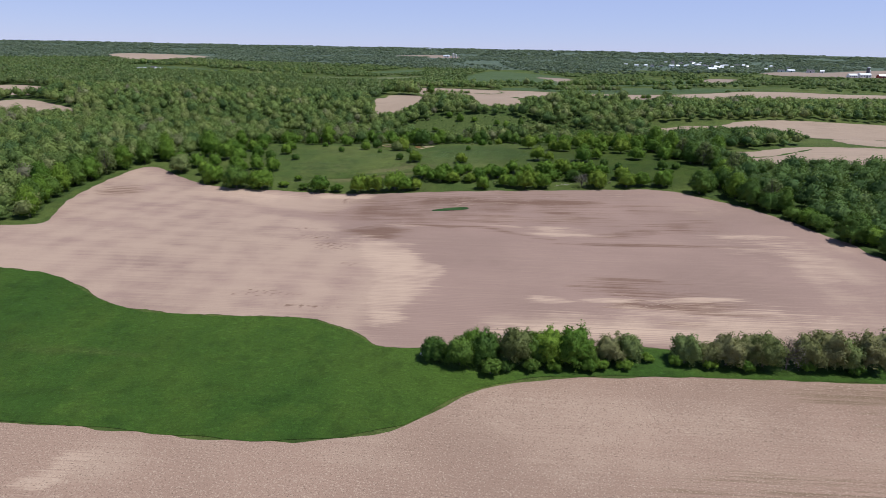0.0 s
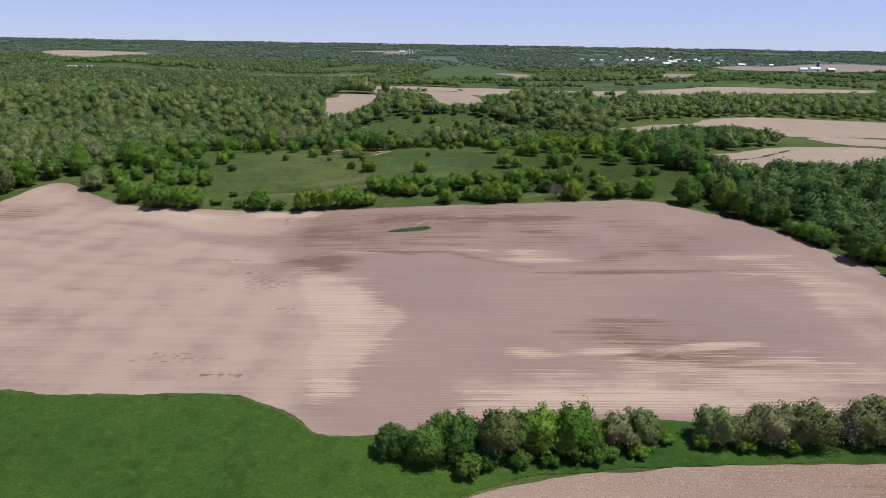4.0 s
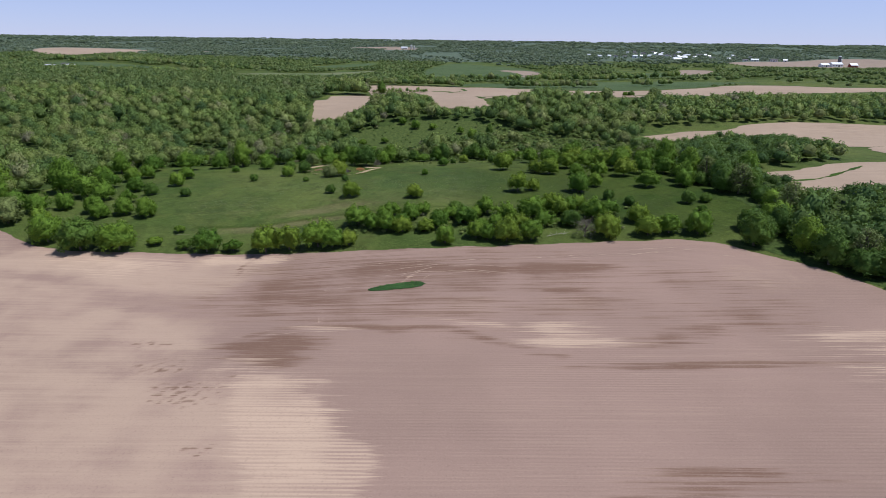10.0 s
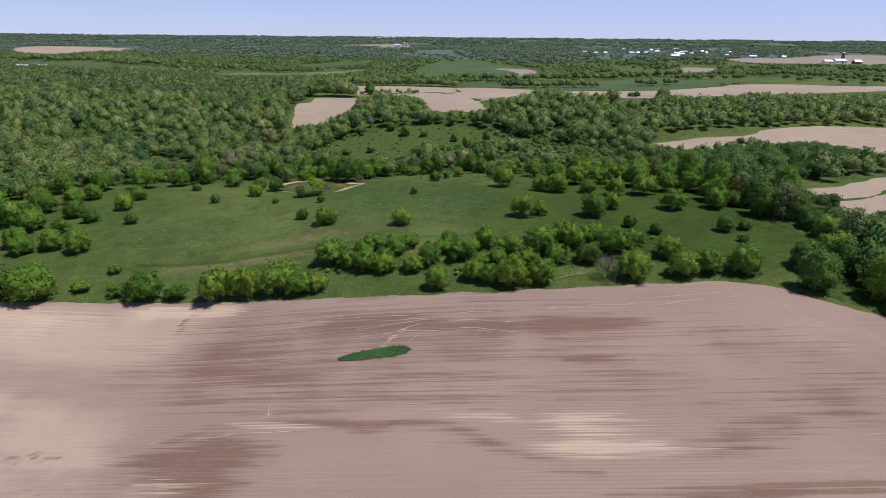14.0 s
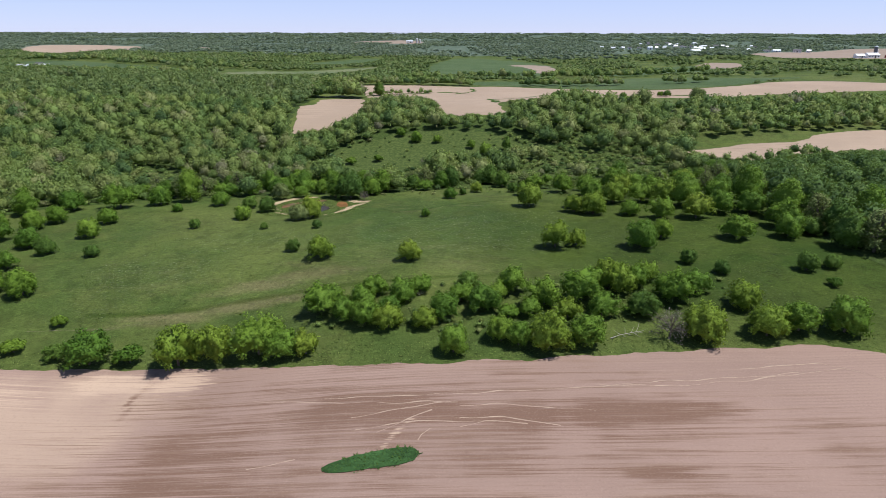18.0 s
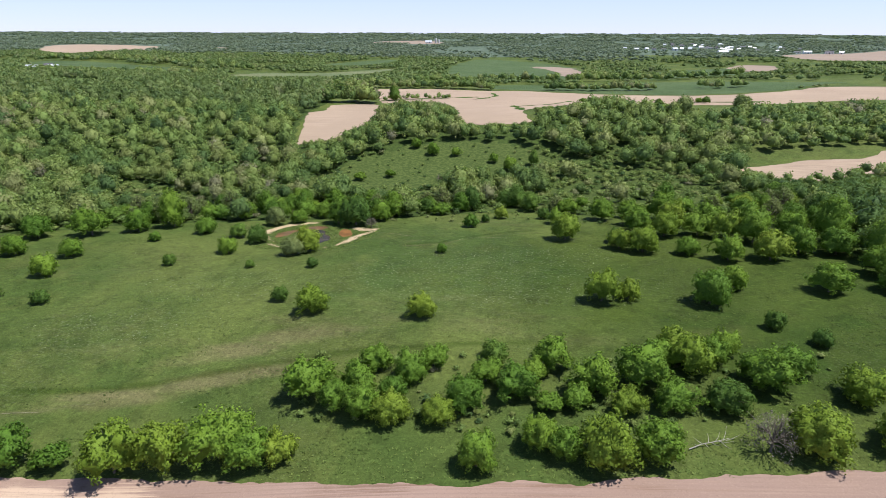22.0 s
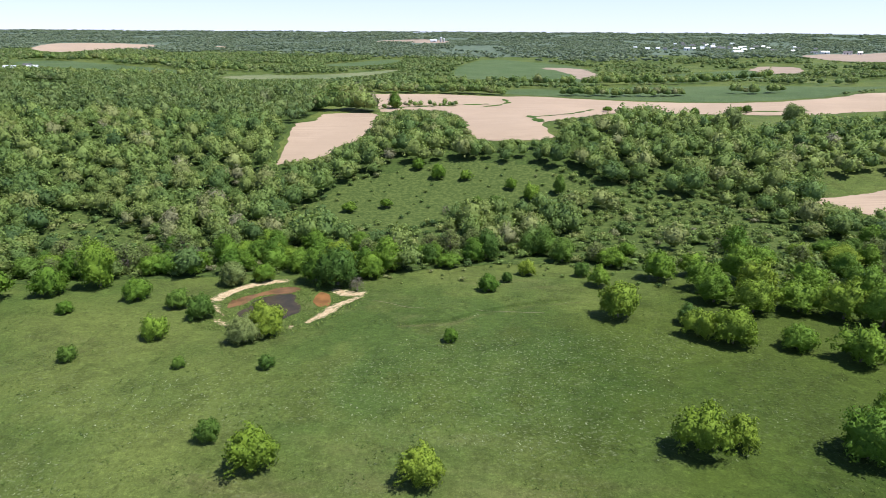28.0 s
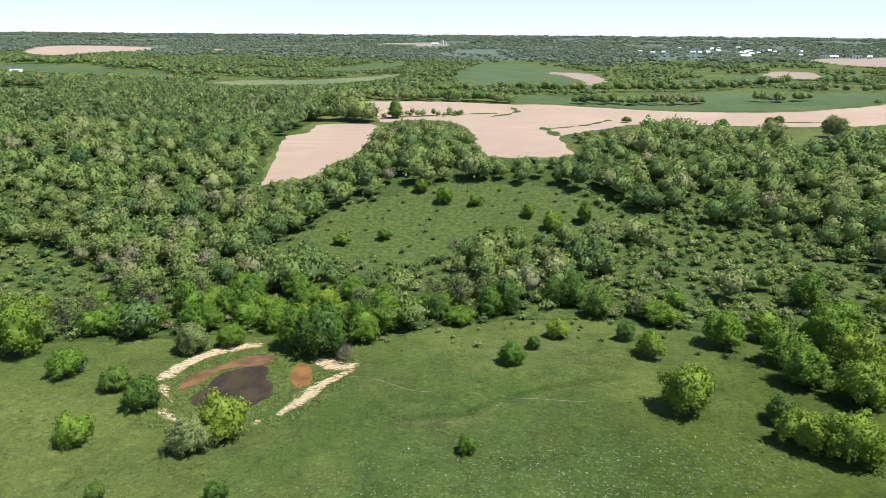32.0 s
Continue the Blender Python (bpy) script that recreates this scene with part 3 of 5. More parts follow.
field = sheet("field", MAIN, SOIL, 7, 0.06, 0.5, {w: main_marks(w) for w in ("pale", "damp", "dry", "comb")}, "large bare tilled field, pale tan and damp brown soil", "field", furrow)
NEAR = rounded([(-420, 82), (-160, 80), (-77, 79.2), (-59, 78.9), (-41, 77.5), (-25, 78.1), (-12, 82.1), (-7.5, 85.6), (-0.5, 93.7), (5, 97), (13, 100.1), (30, 102.3), (52, 103.4), (80, 103.7), (200, 105), (420, 107), (430, -300), (-430, -300)], 1)
near_field = sheet("field", NEAR, STUBBLE, 2, 0.06, 0.5, {
    "pale": lambda x, y: splash(x, y, [(20, 85, 60, 14, 3, 0.5), (-55, 72, 6, 6, 30, 0.8)]), "damp": lambda x, y: splash(x, y, [(76, 99, 16, 3, 3, 0.9), (95, 92, 22, 5, 3, 0.7), (60, 70, 30, 8, 0, 0.4)]),
    "dry": lambda x, y: splash(x, y, [(-59, 71, 3.0, 2.2, 20, 1.2), (-61, 66, 2.4, 1.6, 0, 1.1)])}, "bare stubble field with crop litter in curved rows", "field")
MEADOW_EDGE = rounded([(-420, 82.5), (-160, 80.5), (-77, 79.7), (-59, 79.4), (-41, 78), (-25, 78.6), (-12.4, 82.6), (-7.9, 86), (-1, 94.1), (4.5, 97.4), (12.8, 100.5), (30, 102.7), (52, 103.8), (80, 104.1), (200, 105.4), (420, 108),
                       (420, 122), (200, 121), (120, 121), (100, 116.1), (82, 114.6), (49, 112.6), (36, 113.6), (10, 112.1), (-3, 110.8), (-9, 109.4), (-19.4, 109), (-22, 112.1), (-26, 115.4), (-32, 117.8), (-36, 120), (-50, 119.3), (-66, 119),
                       (-78, 120.2), (-88, 124.2), (-97, 130.6), (-107, 136.1), (-124, 139.1), (-170, 141.5), (-420, 150)], 1)
meadow = sheet("meadow", MEADOW_EDGE, MEADOW, 3, 0.10, 0.35, {"straw": lambda x, y: np.maximum(line_mark(x, y, [(-110, 103.5), (-87, 102.7), (-65, 102.1)], 2.2, 0.7), line_mark(x, y, [(-77, 102.2), (-71.7, 92), (-64.6, 81)], 1.8, 0.45))},
               "lush dark green meadow strip between two bare fields", "meadow")
island = sheet("grass_patch", rounded([(-15.8, 208.4), (-12, 211.1), (-7, 212.3), (-2.0, 212.6), (-1.6, 210), (-6, 208.6), (-11.7, 207.8)]), WEEDY, 5, 0.16, 0.3, {"straw": lambda x, y: 0 * x}, "small green weed patch in the bare field", "grass")

DRY_TURF = turf_material("dry_turf", (0.115, 0.15, 0.065), (0.165, 0.18, 0.09), (0.25, 0.22, 0.14), 0.5, 0.0, rough=0.6)
FAR_FIELDS = [
    ("field", [(-77, 440), (-76.9, 456.5), (-80.6, 477.5), (-85.5, 504.4), (-82.5, 511.8), (-77.5, 515.3), (-80.9, 537.5), (-70, 544.5), (-48.7, 545.4), (-47.7, 511.7), (-46.4, 487.8), (-48.5, 471), (-53.6, 465.5), (-57, 456.6), (-59.4, 449.3), (-64.6, 447), (-70, 446)], FAR_SOIL, "small pale tan bare field among woods"),
    ("field", [(-94, 632), (-76, 644), (-24, 656), (6, 646), (25, 641), (44, 646), (73, 627), (117, 602.5), (177, 593.7), (244, 623), (269, 649), (332, 660), (363, 641), (422, 661), (465, 667), (429, 621), (380, 603), (302, 575.8), (251, 564), (227, 559.6), (179, 543.8), (152.7, 544.2), (114.5, 551), (78, 551),
               (65, 531.7), (46.4, 503.3), (35, 491.5), (31, 487.7), (32, 470.8), (34, 458.8), (16.2, 459.7), (2, 463.3), (-1, 476.3), (-2.6, 489.3), (0, 491), (-3.2, 512.6), (-5.9, 536), (-13.3, 553.7), (-25.5, 561.6), (-42.8, 555.8), (-48.7, 547.3), (-53.5, 564.7), (-63.4, 612.7)], FAR_SOIL, "long pale tan bare field winding between woods"),
    ("field", [(108, 407), (120, 408), (139, 413.6), (157, 413.5), (166, 414), (177.4, 424.7), (202, 429.7), (230, 433), (259, 433.8), (330, 438), (330, 415), (285, 396), (241, 379.5), (201.8, 363.6), (197.9, 377.5), (193.7, 393.2), (186, 398), (176, 399), (164, 393), (146.5, 394), (133, 387), (124, 386), (116, 396)], FAR_SOIL, "pale tan contour field behind the wood"),
    ("field", [(125.5, 304.8), (130, 302.5), (139, 303.2), (151.7, 310.5), (164, 316), (174.5, 316.5), (226, 318), (203, 284), (175, 276), (162, 280), (148, 279.4), (132.5, 274.4), (123.6, 274.6), (126, 284.6), (131.6, 291), (126, 295)], FAR_SOIL, "pale tan field corner beside the wood"),
    ("field", [(202, 357), (223, 375), (300, 390), (330, 340), (226, 322), (200, 326)], FAR_SOIL, "pale tan contour strip behind the wood"),
    ("field", [(-390, 410), (-363, 445), (-337, 446), (-311, 432), (-272, 418.5), (-298, 408), (-346, 404)], FAR_SOIL, "pale tan bare field among woods"),
    ("field", [(-460, 455), (-437, 538), (-395, 525), (-345, 481), (-346, 457)], FAR_SOIL, "reddish tan bare field among woods"),
    ("crop_field", [(69.8, 564.9), (94.8, 580.7), (113, 580.8), (135, 567.7), (155, 561), (131, 557.6), (104.5, 563), (87, 564)], CROP, "grassed contour strip in the pale field"),
    ("crop_field", [(164, 412.2), (174, 417.3), (187.3, 419.4), (192.4, 416), (187.7, 411.4), (172.4, 408)], CROP, "green grassed lens in the contour field"),
    ("crop_field", [(15, 668), (39, 715), (85, 695), (141, 735), (239, 718), (301, 706), (345, 720), (262, 655), (240, 628), (178, 600), (118, 609), (74, 634), (46, 652)], CROP, "dark green crop strip behind the pale field"),
    ("crop_field", [(-25, 962), (-2, 1188), (43, 1344), (103, 1251), (168, 1117), (140, 908), (114, 812), (69, 785), (32, 823), (-5, 811)], CROP, "green crop field on a far slope"),
    ("field", [(88, 1104), (155, 1087), (154, 961), (119, 812), (109, 856), (121, 977)], DULL_SOIL, "dull brown patch in a green field"),
    ("crop_field", [(157, 841), (255, 965), (367, 1044), (355, 949), (294, 849), (202, 790), (146, 788)], CROP, "green crop field on a far slope"),
    ("field", [(377, 1067), (416, 1104), (436, 1043), (382, 943), (344, 929), (349, 998)], DULL_SOIL, "dull pinkish bare field far off"),
    ("field", [(529, 1157), (662, 1543), (907, 1789), (1250, 1990), (1350, 1700), (760, 1120), (590, 1110)], DULL_SOIL, "dull pinkish bare field round a farm"),
    ("field", [(-822, 1351), (-1136, 1841), (-1087, 2010), (-815, 1928), (-664, 1468), (-685, 1405), (-637, 1183), (-714, 1229)], FAR_SOIL, "long tan field far off"),
    ("field", [(-644, 1731), (-702, 1904), (-643, 1860), (-517, 1533)], FAR_SOIL, "small tan field far off"),
    ("field", [(-363, 2602), (-234, 2989), (-80, 2815), (-77, 2393), (-318, 2368)], DULL_SOIL, "reddish bare field far off"),
    ("crop_field", [(-561, 955), (-506, 975), (-404, 899), (-317, 850), (-262, 804), (-259, 776), (-334, 800), (-369, 813), (-490, 862)], CROP, "dark green crop field behind the western woods"),
    ("meadow", [(-228, 755), (-204, 807), (-168, 809), (-135, 856), (-82, 996), (-86, 914), (-106, 816), (-136, 767), (-171, 753), (-203, 735)], DRY_TURF, "pale dry meadow beyond the woods"),
    ("crop_field", [(-206, 1047), (-159, 1170), (-104, 1217), (-110, 1118), (-162, 981)], CROP, "green crop field on a far slope"),
    ("meadow", [(-352, 683), (-322, 677), (-286, 655), (-267, 621), (-305, 622)], CROP, "green glade in the western woods"),
    ("meadow", [(-244, 522), (-229.8, 524), (-212.6, 535.4), (-191.6, 548.6), (-183.6, 532.5), (-200.7, 517.8), (-219.4, 510)], CROP, "green glade in the western woods"),
]
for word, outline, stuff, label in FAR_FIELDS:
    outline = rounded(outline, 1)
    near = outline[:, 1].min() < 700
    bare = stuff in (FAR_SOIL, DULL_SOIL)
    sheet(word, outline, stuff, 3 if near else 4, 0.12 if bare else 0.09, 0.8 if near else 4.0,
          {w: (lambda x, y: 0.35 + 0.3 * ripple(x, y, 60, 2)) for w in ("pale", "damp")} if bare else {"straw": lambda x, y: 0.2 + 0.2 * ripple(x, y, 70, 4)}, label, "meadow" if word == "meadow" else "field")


# sheet added over the far ground to carry the painted haze tint
sheet("farmland", [(-4650, 1480), (-2500, 1430), (-900, 1500), (0, 1440), (900, 1520), (2500, 1440), (4650, 1480), (4650, 4950), (-4650, 4950)], HAZY_TURF, 1, 0.05, 8.0, {"straw": lambda x, y: 0.3 * ripple(x, y, 400, 7)}, "far green farmland running to the horizon", "farmland")


# ---- trees ----
def tube(points, radii, sides=6):
    """A tapered limb along points."""
    points = np.asarray(points, float)
    ring = np.linspace(0, 2 * math.pi, sides, endpoint=False)
    verts, faces = [], []
    for k, (p, r) in enumerate(zip(points, radii)):
        way = points[min(k + 1, len(points) - 1)] - points[max(k - 1, 0)]
        way = way / (np.linalg.norm(way) + 1e-9)
        side = np.cross(way, (0.31, 0.95, 0.05))
        side = side / np.linalg.norm(side)
        up = np.cross(way, side)
        verts += [p + r * (math.cos(a) * side + math.sin(a) * up) for a in ring]
        if k:
            o = (k - 1) * sides
            faces += [(o + s, o + (s + 1) % sides, o + sides + (s + 1) % sides, o + sides + s) for s in range(sides)]
    return np.array(verts), np.array(faces)


def joined(pieces):
    """Several (points, faces) or (points, faces, normals) in one."""
    faces, base = [], 0
    for piece in pieces:
        faces.append(piece[1] + base)
        base += len(piece[0])
    rest = [np.concatenate([p[k] for p in pieces]) for k in range(2, len(pieces[0]))]
    return np.concatenate([p[0] for p in pieces]), np.concatenate(faces), *rest


def lobes_of(rng, style):
    """Round masses that make up a crown one metre wide: x, y, z, radius."""
    out = []
    if style in ("round", "spread"):
        total, flat, rough = (64, 0.40, 0.10) if style == "round" else (76, 0.36, 0.17)
        wave = [(rng.uniform(0, 6.3), rng.randint(2, 4), rng.uniform(1.5, 3.5)) for _ in range(3)]
        for k in range(total):
            rise = 1 - 1.04 * (k + 0.5) / total  # down to just above the ground
            a = k * 2.4 + rng.uniform(-0.3, 0.3)
            swell = 1 + rough * sum(math.sin(n * a + h + f * rise) for h, n, f in wave) / 1.5
            deep = rng.uniform(0.66, 0.92) * swell
            side = math.sqrt(max(0.0, 1 - rise * rise))
            r = rng.uniform(0.060, 0.105) if style == "round" else rng.uniform(0.050, 0.095)
            out.append((0.46 * side * deep * math.cos(a), 0.46 * side * deep * math.sin(a), max(r * 0.7, 0.10 + (2 * flat - 0.10) * max(rise, 0) ** 0.8 * deep) + (0.10 if style == "spread" else 0.04), r))
    elif style == "tall":
        for k in range(52):
            h = (k + 0.5) / 52
            a, d = k * 2.4 + rng.uniform(-0.5, 0.5), 0.37 * math.sin(math.pi * (0.20 + 0.74 * h)) * rng.uniform(0.7, 1.15)
            out.append((d * math.cos(a), d * math.sin(a), 0.12 + 1.02 * h, rng.uniform(0.07, 0.12)))
    elif style == "canopy":
        oval, lean = rng.uniform(0.82, 1.15), rng.uniform(0, 3.1)
        for k in range(26):
            tip = math.acos(1 - 1.15 * (k + 0.5) / 26)
            a = k * 2.4 + rng.uniform(-0.5, 0.5)
            d = 0.36 * rng.uniform(0.68, 1.12) * (1 + (oval - 1) * math.cos(2 * (a - lean)))
            out.append((d * math.sin(tip) * math.cos(a), d * math.sin(tip) * math.sin(a), 0.40 + 0.44 * math.cos(tip) * rng.uniform(0.70, 1.12), rng.uniform(0.075, 0.145)))
    else:  # bush
        for k in range(20):
            a, d = k * 2.4 + rng.uniform(-0.4, 0.4), 0.40 * math.sqrt((k + 0.3) / 20)
            out.append((d * math.cos(a), d * math.sin(a), 0.10 + 0.36 * math.sqrt(1 - (d / 0.45) ** 2) * rng.uniform(0.6, 1.1), rng.uniform(0.075, 0.13)))
    return np.array(out)


def sprays(lobes, count, size, seed, loose=0.16):
    """Leaf sprays over the outside of the lobes: small faces, lit as the leafy mass that they belong to."""
    g = np.random.default_rng(seed)
    pick = g.choice(len(lobes), count * 3, p=lobes[:, 3] ** 2 / (lobes[:, 3] ** 2).sum())
    way = g.normal(size=(count * 3, 3))
    way[:, 2] = way[:, 2] * 0.9 + 0.25
    way /= np.linalg.norm(way, axis=1)[:, None]
    p = lobes[pick, :3] + way * (lobes[pick, 3] * (1 + loose * g.normal(size=count * 3)))[:, None]
    gap = np.linalg.norm(p[:, None] - lobes[None, :, :3], axis=2) / lobes[None, :, 3]
    keep = (gap.min(1) > 0.62) & (p[:, 2] > 0.02)
    p, way = p[keep][:count], way[keep][:count]
    n = len(p)
    normal = way + (0, 0, 0.2) + 0.5 * g.normal(size=(n, 3))
    normal /= np.linalg.norm(normal, axis=1)[:, None]
    side = np.cross(normal, g.normal(size=(n, 3)))
    side /= np.linalg.norm(side, axis=1)[:, None]
    up = np.cross(normal, side)
    s = (size * g.uniform(0.55, 1.35, n))[:, None]
    v = np.stack([p - side * s * 0.6, p - up * s * 0.5 + side * s * 0.3, p + up * s * 0.55 + side * s * 0.25], 1)
    out = p - (0, 0, 0.38 * (lobes[:, 2] + lobes[:, 3]).max())
    out /= np.linalg.norm(out, axis=1)[:, None]
    lit = 0.55 * way + 0.45 * out + 0.50 * normal
    lit /= np.linalg.norm(lit, axis=1)[:, None]
    return v.reshape(-1, 3), np.arange(n * 3).reshape(-1, 3), np.repeat(lit, 3, axis=0)


def ball(level):
    """A unit sphere of even triangles."""
    t = (1 + 5 ** 0.5) / 2
    v = np.array([(-1, t, 0), (1, t, 0), (-1, -t, 0), (1, -t, 0), (0, -1, t), (0, 1, t), (0, -1, -t), (0, 1, -t), (t, 0, -1), (t, 0, 1), (-t, 0, -1), (-t, 0, 1)]) / math.sqrt(1 + t * t)
    f = np.array([(0, 11, 5), (0, 5, 1), (0, 1, 7), (0, 7, 10), (0, 10, 11), (1, 5, 9), (5, 11, 4), (11, 10, 2), (10, 7, 6), (7, 1, 8), (3, 9, 4), (3, 4, 2), (3, 2, 6), (3, 6, 8), (3, 8, 9), (4, 9, 5), (2, 4, 11), (6, 2, 10), (8, 6, 7), (9, 8, 1)])
    for _ in range(level):  # each face in four
        a, b, c = v[f[:, 0]], v[f[:, 1]], v[f[:, 2]]
        ab, bc, ca = ((p + q) / np.linalg.norm(p + q, axis=1)[:, None] for p, q in ((a, b), (b, c), (c, a)))
        v = np.concatenate([np.stack(s, 1) for s in ((a, ab, ca), (b, bc, ab), (c, ca, bc), (ab, bc, ca))]).reshape(-1, 3)
        v, f = np.unique(np.round(v, 5), axis=0, return_inverse=True)
        f = f.reshape(-1, 3)
    return v, f


def shell(lobes, level=2, full=0.94):
    """The closed mass inside a crown: a skin drawn over its lobes, drawn in towards the foot."""
    d, f = ball(level)
    top = (lobes[:, 2] + lobes[:, 3]).max()
    middle = np.array([0, 0, 0.42 * top])
    rel = lobes[:, :3] - middle
    along = d @ rel.T
    inner = along ** 2 - (rel ** 2).sum(1) + lobes[:, 3] ** 2
    reach = np.where(inner > 0, along + np.sqrt(np.maximum(inner, 0)), 0).max(1)
    reach = np.maximum(reach, 0.72 * np.median(reach[reach > 0])) * full
    v = middle + d * reach[:, None]
    v[:, 2] = np.maximum(v[:, 2], max(0.03, lobes[:, 2].min() * 0.7))
    n = np.zeros_like(v)
    face = np.cross(v[f[:, 1]] - v[f[:, 0]], v[f[:, 2]] - v[f[:, 0]])
    for k in range(3):
        np.add.at(n, f[:, k], face)
    n /= np.linalg.norm(n, axis=1)[:, None] + 1e-9
    if ((v - middle) * n).sum() < 0:
        n, f = -n, f[:, ::-1]
    return v, f, n


def limbs_of(rng, lobes, thick=0.022, bare=False):
    top = float(lobes[:, 2].max()) * 0.72
    lean = rng.uniform(-0.05, 0.05)
    stem = [(0, 0, -0.06), (lean * 0.4, 0.01, top * 0.25), (lean, -0.01, top * 0.55), (lean * 1.3, 0.02, top)]
    pieces = [tube(stem, [thick * 1.5, thick, thick * 0.7, thick * 0.25], 7)]
    for k, (x, y, z, r) in enumerate(lobes[::3] if bare else lobes[::8]):
        f = rng.uniform(0.25, 0.6)
        s = np.array([lean * f, 0, top * f])
        e = np.array([x, y, max(z + (r * 0.7 if bare else 0), top * f + 0.05)])
        m = (s + e) / 2 + np.array([rng.uniform(-0.03, 0.03), rng.uniform(-0.03, 0.03), 0.03])
        pieces.append(tube([s, m, e], [thick * 0.55, thick * 0.35, thick * 0.1], 4))
        if bare:
            for _ in range(5):
                q = e + np.array([rng.gauss(0, 0.08), rng.gauss(0, 0.08), abs(rng.gauss(0.05, 0.06))])
                pieces.append(tube([m, (m + q) / 2 + np.array([0, 0, 0.015]), q], [thick * 0.25, thick * 0.16, thick * 0.06], 3))
    return joined(pieces)


STOCK = {}


def grow(kind, seed):
    """The two meshes of a tree one metre wide: its limbs and its crown."""
    style, leaves, count, size, bare = KINDS[kind]
    rng = random.Random(seed * 31 + len(kind))
    lobes = lobes_of(rng, style)
    wood = mesh_from("trunk", *limbs_of(rng, lobes, 0.02 if style != "tall" else 0.028, bare), BARK, None, True)
    v, f, n = sprays(lobes, count, size, seed, 0.26)
    if not bare:
        v, f, n = joined([(v, f, n), shell(lobes, 2, 0.86 if style == "tall" else 0.90)])
    crown = mesh_from("crown", v, f, leaves, None, True, n)
    return wood, crown


def plant(name, kind, x, y, wide, label, group, tall=1.0, category="tree"):
    """Sets one tree on the ground; trees of a kind share four shapes."""
    rng = random.Random(int(x * 13) * 7 + int(y * 17))
    key = (kind, rng.randrange(4))
    spin, z = rng.uniform(0, 360), float(land(x, y))
    stretch = tall * rng.uniform(0.9, 1.12)
    m = Matrix.LocRotScale((x, y, z), Euler((0, 0, radians(spin))), (wide, wide, wide * stretch))
    if key not in STOCK:
        STOCK[key] = grow(kind, key[1] + 3)
    wood, crown = STOCK[key]
    ob = new(name)
    ob.matrix_basis = m
    part("trunk", wood, ob)
    part("crown", crown, ob)
    return tagged(ob, label, category, group)


# style of crown, leaves, sprays, spray size, bare limbs
KINDS = {
    "yellow": ("round", LEAF_YELLOW, 2700, 0.042, False), "green": ("round", LEAF_GREEN, 2700, 0.042, False), "locust": ("spread", LEAF_GREEN, 2700, 0.042, False),
    "locust_yellow": ("spread", LEAF_YELLOW, 2700, 0.042, False), "dark": ("round", LEAF_DARK, 2700, 0.042, False), "wood_green": ("tall", LEAF_GREEN, 2700, 0.046, False),
    "wood_dark": ("tall", LEAF_DARK, 2700, 0.046, False), "wood_grey": ("tall", LEAF_GREY, 2400, 0.048, True), "grey": ("round", LEAF_GREY, 2700, 0.040, False),
    "olive": ("spread", LEAF_OLIVE, 2700, 0.040, False), "bare": ("round", LEAF_BROWN, 800, 0.030, True), "bush": ("bush", LEAF_GREEN, 1300, 0.07, False), "bush_dark": ("bush", LEAF_DARK, 1300, 0.07, False), "bush_yellow": ("bush", LEAF_YELLOW, 1300, 0.07, False),
}
PASTURE_TREES = [(-6.5, 274.8, 6.4, "yellow"), (-28.4, 277.3, 7.3, "yellow"), (-36.2, 282, 4.0, "dark"), (29.2, 281, 7.8, "locust_yellow"), (34.9, 282.4, 5.6, "yellow"), (50.1, 280, 8.6, "green"), (57.5, 287, 6.0, "green"), (76, 285, 9.0, "locust"),
                 (58.1, 270.3, 4.2, "dark"), (63.5, 264.6, 4.2, "dark"), (-34, 300, 2.9, "dark"), (-69, 302, 3.4, "dark"), (-48.8, 300, 2.6, "dark"), (-58, 310.4, 5.6, "green"), (-87, 281.8, 4.3, "dark")]
PASTURE_MORE = [(-96.1, 296.4, 6.4, "green"), (-113, 310, 7.0, "green"), (-100, 284, 5.6, "dark"), (-82.1, 321, 3.6, "green"), (-97.5, 309, 6.6, "green"), (-71.3, 328.6, 6.6, "green"), (-60.4, 324.6, 5.6, "dark"), (-53.5, 319.6, 6.2, "dark"),
                (28.2, 320.8, 8.8, "locust_yellow"), (3.6, 335, 5.0, "green"), (8, 341, 3.0, "dark"), (13, 346.4, 4.8, "yellow"), (28.2, 338.4, 5.6, "locust"), (25.6, 345.6, 4.2, "dark"), (-3.9, 309.6, 3.0, "green")]
POND_TREES = [(-38.6, 313.6, 8.2, "yellow"), (-41.2, 309.8, 6.6, "grey"), (-30.6, 339.4, 11.0, "dark"), (-25.4, 335.6, 4.4, "bare"), (-35.8, 341.0, 8.0, "wood_green"), (-54, 338.0, 7.0, "grey"), (-48, 341.4, 6.0, "green"), (-23.5, 344, 7.0, "green")]
HEDGE_TREES = [(-64.3, 238.3, 9.0, "locust"), (-57, 239, 5.6, "bush"), (-47.5, 238, 9.0, "locust_yellow"), (-41, 239, 7.8, "locust_yellow"), (-33, 240, 9.4, "locust"), (-28.5, 238.6, 7.5, "locust"), (-24, 239, 5.2, "locust_yellow"), (3.4, 236.8, 5.8, "green"),
               (12.3, 240, 5.8, "locust"), (15.4, 238.6, 5.2, "locust"), (20.8, 237.4, 8.0, "yellow"), (27.9, 238.4, 7.4, "locust"), (43.4, 239.8, 7.0, "bare"), (49.7, 239.6, 8.6, "yellow"), (61.5, 240, 8.0, "locust_yellow"), (68, 241.4, 7.5, "locust"), (76, 240.5, 8.0, "green")]
